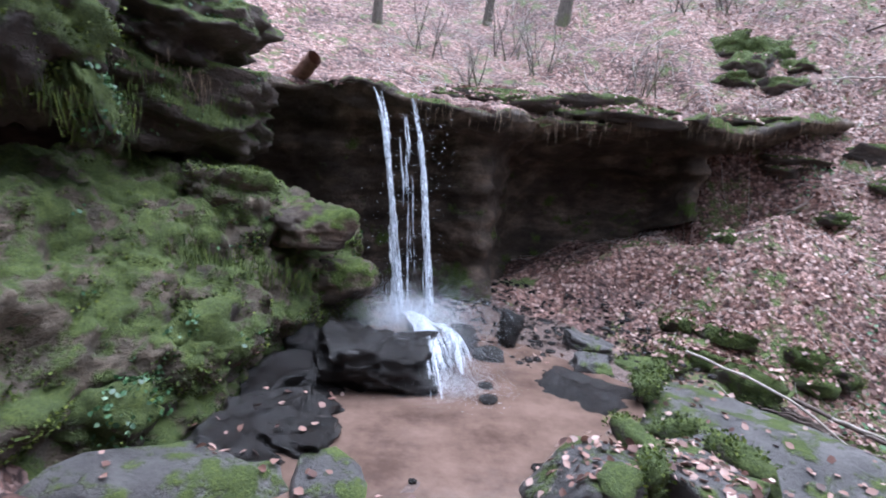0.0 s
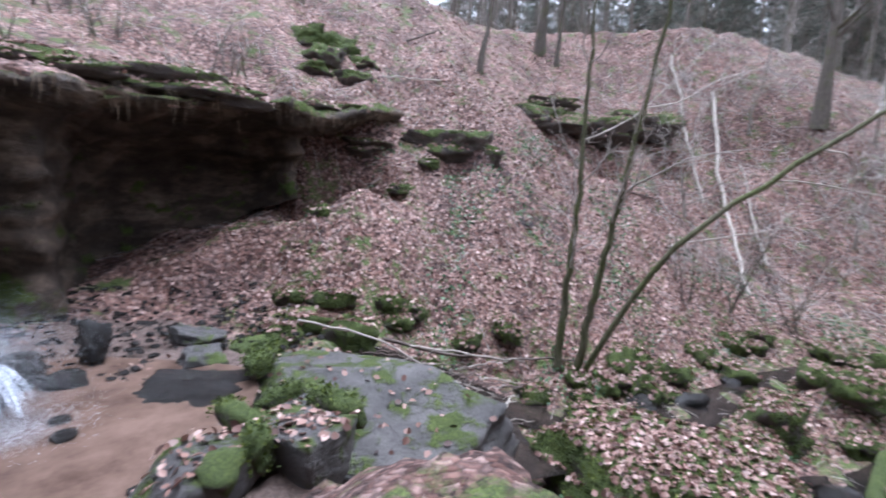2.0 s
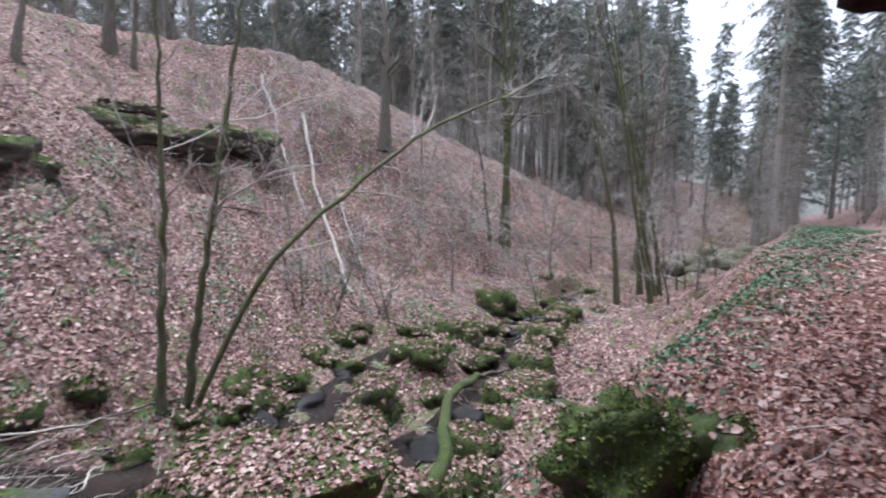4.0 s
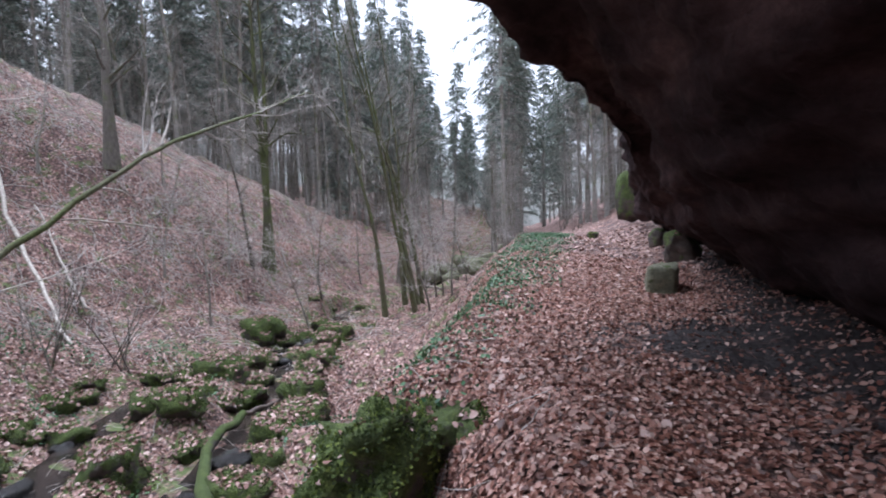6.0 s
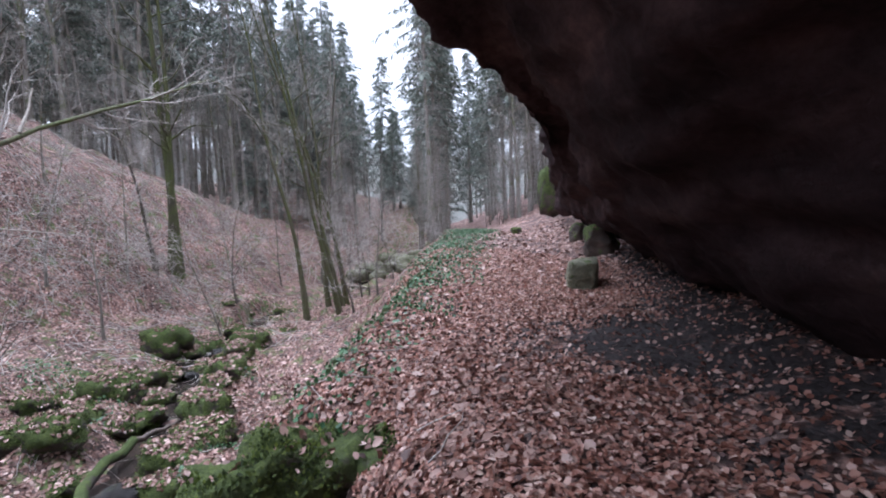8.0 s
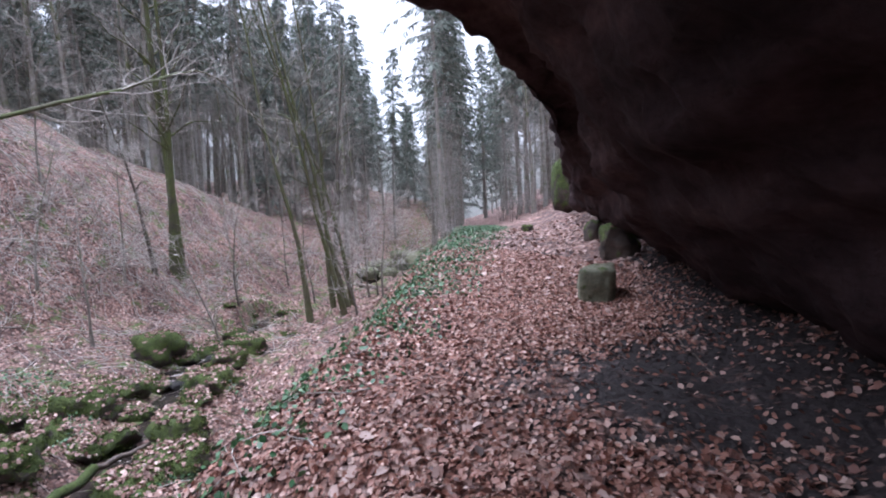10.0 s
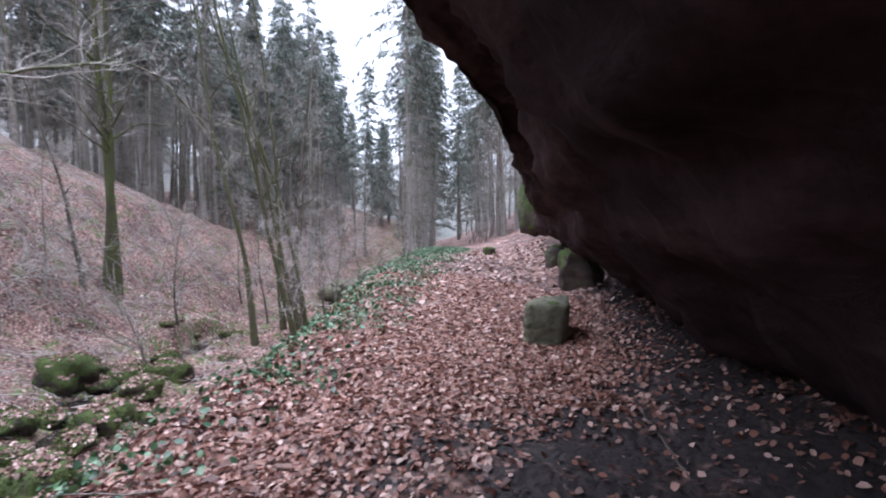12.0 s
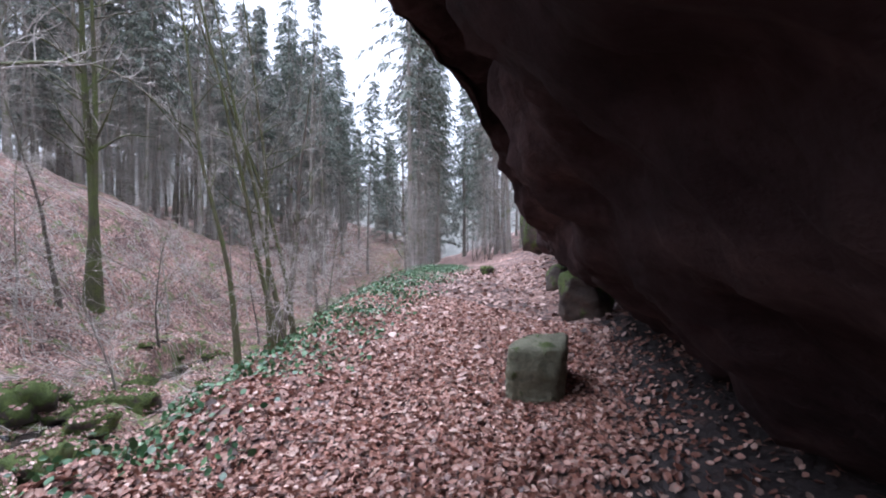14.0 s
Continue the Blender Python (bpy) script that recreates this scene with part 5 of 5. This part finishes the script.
for i, ob in enumerate(full):
    ob.matrix_world = pose(88 + 6 * i, -40 - 9 * i, H(88 + 6 * i, -40 - 9 * i) - 0.1)
for i, (x, y) in enumerate([(61, -26), (58, 30), (66, 8), (75, -30), (70, 25)]):
    (kinds + leafless)[i].matrix_world = pose(x, y, H(x, y) - 0.1)

# ---- fallen leaves, moss and plants ----
def leaf_mesh(name, C, N, size, seed, material, label, category, parent=None, curl=0.35, flat=0.45):
    """Curled leaves at the places C on ground of normal N, two folded halves each."""
    rng = np.random.default_rng(seed)
    n = len(C)
    N = N + rng.normal(0, flat, (n, 3))
    N /= np.linalg.norm(N, axis=1, keepdims=True)
    A = np.cross(N, rng.normal(0, 1, (n, 3)))
    A /= np.linalg.norm(A, axis=1, keepdims=True) + 1e-9
    B = np.cross(N, A)
    ln = (size * rng.uniform(0.6, 1.25, n))[:, None]
    wd = ln * rng.uniform(0.30, 0.42, n)[:, None]
    up = N * (ln * curl * rng.uniform(-0.2, 1.0, n)[:, None])
    base, tip = C - A * ln * 0.5 + up * 0.3, C + A * ln * 0.5 + up * 0.5
    l1, l2 = C - A * ln * 0.12 + B * wd + up, C + A * ln * 0.22 + B * wd * 0.8 + up
    r1, r2 = C - A * ln * 0.12 - B * wd + up * 0.8, C + A * ln * 0.22 - B * wd * 0.8 + up * 0.8
    V = np.stack([base, l1, l2, tip, r2, r1], 1).reshape(-1, 3)
    i = np.arange(n)[:, None] * 6
    F = np.concatenate([i + np.array([[0, 1, 2, 3]]), i + np.array([[0, 3, 4, 5]])], 1).reshape(-1, 4)
    me = bpy.data.meshes.new(name)
    me.vertices.add(len(V)), me.loops.add(len(F) * 4), me.polygons.add(len(F))
    me.vertices.foreach_set("co", V.astype(np.float32).ravel())
    me.loops.foreach_set("vertex_index", F.ravel())
    me.polygons.foreach_set("loop_start", np.arange(0, len(F) * 4, 4))
    me.update(calc_edges=True)
    ob = mesh_object(name, me, material, parent, "", False)
    return tagged(ob, label, category, kind="stuff")


def on_ground(X, Y, lift=0.012):
    e = 0.06
    Z = height(X, Y)
    N = np.stack([-(height(X + e, Y) - Z) / e, -(height(X, Y + e) - Z) / e, np.ones_like(Z)], -1)
    N /= np.linalg.norm(N, axis=1, keepdims=True)
    return np.stack([X, Y, Z], -1) + N * lift, N


def strewn(seed, n, x0, x1, y0, y1, keep):
    rng = np.random.default_rng(seed)
    X, Y = rng.uniform(x0, x1, n), rng.uniform(y0, y1, n)
    ok = rng.random(n) < keep(X, Y)
    return X[ok], Y[ok]


def dry(X, Y):
    dc, _, _ = along(CREEK, X, Y)
    db, _, _ = along(BROOK, X, Y)
    pool = np.hypot((X + 0.58) / 2.72, (Y - 4.87) / 2.39)
    return ease(np.minimum(dc, db), 0.45, 0.9) * ease(pool, 0.9, 1.15)


# Bare patches; along FOOT leaves are thinned to imitate the cliff's shade.
def bare_and_shaded(X, Y):
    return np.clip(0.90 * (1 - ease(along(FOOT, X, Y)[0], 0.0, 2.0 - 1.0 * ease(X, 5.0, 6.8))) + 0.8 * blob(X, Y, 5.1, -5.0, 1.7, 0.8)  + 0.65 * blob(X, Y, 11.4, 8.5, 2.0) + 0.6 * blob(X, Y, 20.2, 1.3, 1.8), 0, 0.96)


X, Y = strewn(1, 200000, 1.5, 14, -9.5, 0.5, lambda X, Y: dry(X, Y) * (1 - bare_and_shaded(X, Y)) * (along(PATH, X, Y)[0] < 4.0) * (np.hypot(X - 7, Y + 6) < 8))
C, N = on_ground(X, Y)
leaf_mesh("fallen_leaves", C, N, 0.056, 1, M_LEAF_PATH, "brown beech leaves strewn over the path", "leaves")
X, Y = strewn(2, 54000, 2.2, 19, -4, 13, lambda X, Y: dry(X, Y) * ((X > 3.3) | (Y > 9.4)) * (1 - bare_and_shaded(X, Y)) * 0.9 * (along(BROW, X, Y)[0] > 0.5))
C, N = on_ground(X, Y)
leaf_mesh("fallen_leaves", C, N, 0.088, 2, M_LEAF, "pale fallen beech leaves covering the slope", "leaves")
X, Y = strewn(3, 44000, 8, 34, -16, 22, lambda X, Y: dry(X, Y) * 0.8)
C, N = on_ground(X, Y)
leaf_mesh("fallen_leaves", C, N, 0.12, 3, M_LEAF, "fallen leaves on the far banks", "leaves")
X, Y = strewn(4, 900, -2, 5, 3.5, 9.0, lambda X, Y: 1.0 * (height(X, Y) < -0.7))
C, N = on_ground(X, Y, 0.02)
leaf_mesh("fallen_leaves", C, N, 0.07, 4, M_LEAF, "scattered leaves on the wet gravel", "leaves")


def on_rock(ob, n, seed, steep=0.25):
    """Random places on the upper faces of a rock."""
    rng = np.random.default_rng(seed)
    me = ob.data
    m = np.array(ob.matrix_world)
    c, nr, ar = np.zeros(len(me.polygons) * 3), np.zeros(len(me.polygons) * 3), np.zeros(len(me.polygons))
    me.polygons.foreach_get("center", c), me.polygons.foreach_get("normal", nr), me.polygons.foreach_get("area", ar)
    c, nr = c.reshape(-1, 3) @ m[:3, :3].T + m[:3, 3], nr.reshape(-1, 3) @ m[:3, :3].T
    w = ar * (nr[:, 2] > steep)
    if w.sum() <= 0:
        return np.zeros((0, 3)), np.zeros((0, 3))
    i = rng.choice(len(w), n, p=w / w.sum())
    return c[i] + rng.normal(0, 0.03, (n, 3)) * (1, 1, 0.2), nr[i]


P, Q = [], []
for k, ob in enumerate(rocks):
    nm = ob.name.split(".")[0]
    d = max(ob.dimensions)
    many = {"mossy_block": 2600, "mossy_stone": int(170 * d * d), "grey_slab": 110, "rock_ledge": int(420 * d), "mossy_boulder": int(45 * d), "mossy_bank": 60, "mossy_ledge": 16, "blue_grey_slab": 10, "mossy_rock": 14, "mossy_crag": 25, "split_slab": 5}.get(nm, 0)
    if many:
        a, b = on_rock(ob, many, 500 + k, 0.72)
        P.append(a + b * 0.015), Q.append(b)
leaf_mesh("fallen_leaves", np.concatenate(P), np.concatenate(Q), 0.085, 5, M_LEAF, "fallen leaves lying on the mossy stones", "leaves")


def tufts(C, N, size, seed, material, label, category, name, lean=0.5, width=0.3):
    rng = np.random.default_rng(seed)
    n = len(C)
    D = N + rng.normal(0, lean, (n, 3))
    D *= (size * rng.uniform(0.5, 1.4, n) / np.linalg.norm(D, axis=1))[:, None]
    W = np.cross(D, rng.normal(0, 1, (n, 3)))
    W *= (np.linalg.norm(D, axis=1) * width / (np.linalg.norm(W, axis=1) + 1e-9))[:, None]
    ob = quads(name, np.stack([C, C + D * 0.55 + W, C + D, C + D * 0.55 - W], 1), material)
    return tagged(ob, label, category, kind="stuff")


P, Q = [], []
for k, ob in enumerate(rocks):
    if ob.data.materials[0] in (M_MOSSY, M_BANK):
        d = ob.dimensions
        far = np.hypot(ob.location.x - 2, ob.location.y)
        near = 3.2 if ob.name.startswith(("mossy_boulder", "mossy_block")) else 1.0
        n = int(min(42000 if ob.name == "mossy_bank" else 5200 * near, (d.x * d.y + d.z * (d.x + d.y)) * 1100 * (near if ob.name != "mossy_bank" else 2.0) * min(1.0, 6.0 / far)))
        a, b = on_rock(ob, n, 700 + k, -0.25)
        P.append(a), Q.append(b)
P, Q = np.concatenate(P), np.concatenate(Q)
keep = np.array([noise.noise(Vector(p) * 1.7) > (-0.05 if p[0] < -1 else -0.15) for p in P])
tufts(P[keep], Q[keep], 0.036, 6, M_TUFT, "tufts of green moss on the stones", "moss", "moss")
X, Y = strewn(7, 16000, 3, 24, -3, 8, lambda X, Y: np.clip(0.9 - along(CREEK, X, Y)[0] * 0.28, 0, 1) * (wave(X, Y, 2.6, 0.7) > 0.05) * dry(X, Y))
C, N = on_ground(X, Y, 0.0)
tufts(C, N, 0.06, 7, M_TUFT, "green moss and grass along the creek", "moss", "moss")


# hanging roots and dry grass on the lips
def fringe(points, n, seed, length, material, label, name="hanging_grass"):
    rng = np.random.default_rng(seed)
    pts = np.array(points, float)
    k = np.linspace(0, 1, len(pts))
    V = []
    for _ in range(n):
        f = rng.random()
        f = (round(f * 11) / 11 + 0.04 * math.sin(40 * f) + rng.normal(0, 0.022)) % 1.0 if rng.random() < 0.85 else f
        c = np.array([np.interp(f, k, pts[:, j]) for j in range(3)]) + rng.normal(0, 0.09, 3)
        ln = length * rng.uniform(0.25, 1.2)
        w = rng.uniform(0.003, 0.008)
        s = rng.normal(0, 0.16, 3) * ln
        a = rng.uniform(0, 3.14)
        u = np.array([math.cos(a), math.sin(a), 0]) * w
        V.append([c - u, c + u, c + s + u * 0.3 - (0, 0, ln), c + s - u * 0.3 - (0, 0, ln)])
    tagged(quads(name, np.array(V), material), label, "plants", kind="stuff")


LIP = [s[3] for s in FALLS]
fringe([(x, y - 0.05, z + 0.08) for x, y, z in LIP[4:10]], 230, 21, 0.30, M_DRYGRASS, "dry grass and roots hanging from the cave's lip")
fringe([(x, y - 0.05, z + 0.08) for x, y, z in LIP[9:]], 130, 22, 0.30, M_DRYGRASS, "dry grass hanging over the crevices")
fringe([(-5.0, 5.9, 2.95), (-4.2, 5.75, 2.75), (-3.4, 5.95, 2.65), (-2.75, 6.3, 2.4)], 220, 23, 0.26, M_DRYGRASS, "pale roots hanging from the overhanging slab")
fringe([(-3.9, 4.2, 2.3), (-3.45, 4.5, 2.15), (-3.25, 4.9, 1.9), (-3.4, 5.4, 2.2)], 420, 24, 0.22, M_TUFT, "green moss hanging from the overhanging lobe", "hanging_moss")
fringe([(-4.4, 5.6, 2.6), (-3.4, 5.75, 2.4), (-2.6, 6.2, 2.1)], 220, 25, 0.16, M_TUFT, "green moss hanging from the slab", "hanging_moss")
fringe([(-2.97, 5.2, 0.66), (-2.39, 5.24, 0.58), (-1.82, 5.45, 0.37), (-1.4, 6.02, 0.21)], 420, 26, 0.2, M_TUFT, "moss hanging from the ledge beside the falls", "hanging_moss")

# green ground plants along the path's edge and on the slope
EDGE = [(5.9, -1.5), (7.4, -3.0), (9.1, -4.65), (11.4, -6.5), (14.0, -8.7), (17.0, -11.0), (21.0, -13.8), (28.0, -17.8)]


def near_edge(X, Y):
    d, _, _ = along(EDGE, X, Y)
    return np.clip(1.0 - d / 1.5, 0, 1) * np.clip(wave(X, Y, 2.2, 1.7) * 2 + 1.0, 0.35, 1)


X, Y = strewn(31, 190000, 4, 30, -19, 0, near_edge)
C, N = on_ground(X, Y, 0.03)
C[:, 2] += 0.16 * np.random.default_rng(30).random(len(C))
leaf_mesh("ivy", C, N, 0.062, 31, M_IVY, "dark green ivy along the edge of the path", "plants", None, 0.3, 0.6)
X, Y = strewn(32, 90000, 3, 20, -3, 11, lambda X, Y: 0.24 * (wave(X, Y, 1.5, 0.3) > 0.22) * dry(X, Y) * (1 - 0.93 * blob(X, Y, 4.6, 9.0, 3.4, 0.3)))
C, N = on_ground(X, Y, 0.03)
C[:, 2] += 0.10 * np.random.default_rng(29).random(len(C))
leaf_mesh("ground_plants", C, N, 0.08, 32, M_IVY, "low green plants among the leaves", "plants", None, 0.3, 0.6)
P, Q = [], []
for k, ob in enumerate(o for o in rocks if o.name.startswith(("mossy_bank", "mossy_shoulder", "overhang"))):
    a, b = on_rock(ob, 3000 if ob.name == "mossy_bank" else 700, 900 + k, -0.1)
    P.append(a + b * 0.03), Q.append(b)
P, Q = np.concatenate(P), np.concatenate(Q)
keep = np.array([noise.noise(Vector(p) * 2.3) > 0.12 for p in P])
leaf_mesh("bank_plants", P[keep], Q[keep], 0.05, 33, M_IVY, "small green plants on the mossy bank", "plants", None, 0.3, 0.7)


# ---- branches and sticks ----
rng = np.random.default_rng(55)
litter = []
for i in range(3600):
    x, y = (rng.uniform(-2, 13), rng.uniform(11, 21)) if 1500 < i <= 2100 else (rng.uniform(20, 42), rng.uniform(-6, 14)) if i > 2100 else (rng.uniform(4, 20), rng.uniform(-3, 13)) if rng.random() < 0.6 else (rng.uniform(14, 40), rng.uniform(-12, 20))
    ln, a = rng.uniform(0.25, 1.1) * (1.0 if x < 18 else 1.8), rng.uniform(0, 6.28)
    k = np.linspace(-0.5, 0.5, 5)
    X, Y = x + ln * k * math.cos(a) + rng.normal(0, 0.02, 5), y + ln * k * math.sin(a) + rng.normal(0, 0.02, 5)
    litter.append((np.stack([X, Y, height(X, Y) + 0.03 + rng.uniform(0, 0.08) * (k + 0.5)], -1), np.linspace(0.008, 0.003, 5) * (1.0 if x < 18 else 1.6)))
tagged(tubes("fallen_twigs", litter, M_TWIG, None, "", 3), "thin bare twigs lying among the leaves", "twig_crown", kind="stuff")
def stick(name, pts, r0, r1, material, label, seed, wobble=0.02, group=""):
    rng = np.random.default_rng(seed)
    pts = np.array(pts, float)
    k, kk = np.linspace(0, 1, len(pts)), np.linspace(0, 1, 14)
    P = np.stack([np.interp(kk, k, pts[:, j]) for j in range(3)], -1) + rng.normal(0, wobble, (14, 3))
    return tagged(tubes(name, [(P, np.linspace(r0, r1, 14))], material, None, "", 7), label, "branch", group)


def g(x, y, up=0.03):
    return (x, y, H(x, y) + up)


stick("mossy_log", [g(7.6, 0.35, 0.3), g(8.3, 0.2, 0.3), g(9.6, 0.35, 0.32), g(11.2, 0.3, 0.35), g(12.6, -0.25, 0.3)], 0.13, 0.09, M_MOSSY, "moss-green fallen log lying across the creek", 41, 0.03)
stick("fallen_branch", [g(12.6, -0.25, 0.3), g(13.2, -0.9, 0.3), g(13.4, -1.4, 0.15)], 0.06, 0.03, M_DEADWOOD, "dead branch beside the mossy log", 42)
stick("driftwood", [g(4.0, 7.3, 0.35), g(4.6, 6.1, 0.5), g(5.6, 5.5, 0.4), g(6.3, 4.9, 0.35)], 0.022, 0.01, M_PALEWOOD, "long pale stick lying along the slab", 43)
stick("driftwood", [g(5.2, 6.6, 0.3), g(6.4, 6.1, 0.3), g(7.6, 5.6, 0.3), g(9.0, 5.0, 0.2)], 0.035, 0.018, M_DEADWOOD, "dark branch across the creek", 44)
stick("driftwood", [g(5.6, 6.3, 0.35), g(6.6, 5.9, 0.4), g(7.8, 5.5, 0.35)], 0.024, 0.012, M_PALEWOOD, "pale broken branch on the brush pile", 45)
rng = np.random.default_rng(46)
for i in range(84):
    x, y = rng.normal(5.45, 0.55), rng.normal(5.1, 0.5)
    a, ln = rng.uniform(-0.9, 0.5), rng.uniform(0.4, 1.3)
    z = max(H(x, y), -1.95) + rng.uniform(0.06, 0.36)
    dx, dy = ln * math.cos(a) * 0.5, ln * math.sin(a) * 0.5
    stick("stick", [(x - dx, y - dy, z + rng.normal(0, 0.06)), (x, y, z + 0.03), (x + dx, y + dy, z + rng.normal(0, 0.08))], rng.uniform(0.008, 0.018), 0.005, M_PALEWOOD if rng.random() < 0.3 else M_DEADWOOD, "bare stick washed into the creek", 460 + i, 0.012, "brush pile in the creek")
for i, (x0, y0, x1, y1, r, m) in enumerate([(26.8, 11.8, 21.8, 7.6, 0.075, M_PALEWOOD), (26.6, 9.5, 17.9, 4.4, 0.085, M_PALEWOOD), (20.9, 4.8, 24.9, 7.3, 0.05, M_PALEWOOD), (16.5, 8.8, 19.5, 8.0, 0.04, M_DEADWOOD), (26, 4, 30, 2.5, 0.05, M_DEADWOOD), (30, -4.5, 26.5, -3.5, 0.05, M_DEADWOOD),
                                            (11.5, 12.5, 9.0, 13.6, 0.03, M_PALEWOOD), (5.2, 13.0, 5.6, 10.8, 0.05, M_PALEWOOD), (34.5, -13.5, 33.0, -10.0, 0.06, M_PALEWOOD), (12.0, 15, 14.5, 14.2, 0.04, M_DEADWOOD), (5.4, -6.5, 4.6, -5.9, 0.012, M_DEADWOOD), (7.5, -5.2, 7.0, -5.9, 0.01, M_DEADWOOD)]):
    stick("fallen_branch", [g(x0, y0, r), g((x0 + x1) / 2, (y0 + y1) / 2, r + 0.15 * (r > 0.02)), g(x1, y1, r)], r, r * 0.6, m, "dead fallen branch lying in the leaves", 480 + i, r * 0.6)
stick("log_stub", [(-2.75, 8.9, 2.98), (-2.45, 8.6, 3.10), (-2.2, 8.35, 3.28)], 0.15, 0.13, M_REDWOOD, "broken reddish log stub on the lip beside the falls", 499, 0.01)


# ---- gravel of the pool's edge ----
def gravel(seed, n, keep, big=0.05, label="small dark wet stones round the pool"):
    rng = np.random.default_rng(seed)
    bm = bmesh.new()
    bmesh.ops.create_icosphere(bm, subdivisions=1, radius=1.0)
    V0 = np.array([v.co for v in bm.verts])
    F0 = np.array([[v.index for v in f.verts] for f in bm.faces])
    bm.free()
    V, F = [], []
    while len(V) < n:
        x, y = rng.uniform(-2.2, 4.0), rng.uniform(3.6, 10.2)
        if not keep(x, y):
            continue
        r = 0.015 + big * rng.random() ** 2.5
        F.append(F0 + len(V) * len(V0))
        V.append(V0 * (r * rng.uniform(0.7, 1.3), r * rng.uniform(0.7, 1.3), r * 0.6) * rng.uniform(0.85, 1.15, (len(V0), 1)) + (x, y, max(H(x, y), -0.98) + r * 0.15))
    tagged(pydata("gravel", np.concatenate(V), np.concatenate(F), M_WET), label, "gravel", kind="stuff")


gravel(61, 700, lambda x, y: -0.97 < H(x, y) < -0.6)

gravel(62, 420, lambda x, y: x < -0.95 and 4.8 < y < 7.0 and H(x, y) < -0.6, 0.11, "broken wet stones between the bank and the boulder")
gravel(63, 900, lambda x, y: y > 6.5 + 0.22 * math.sin(3 * x) and x > -0.4 and H(x, y) < -0.55, 0.06, "wet pebbles on the flat behind the pool")
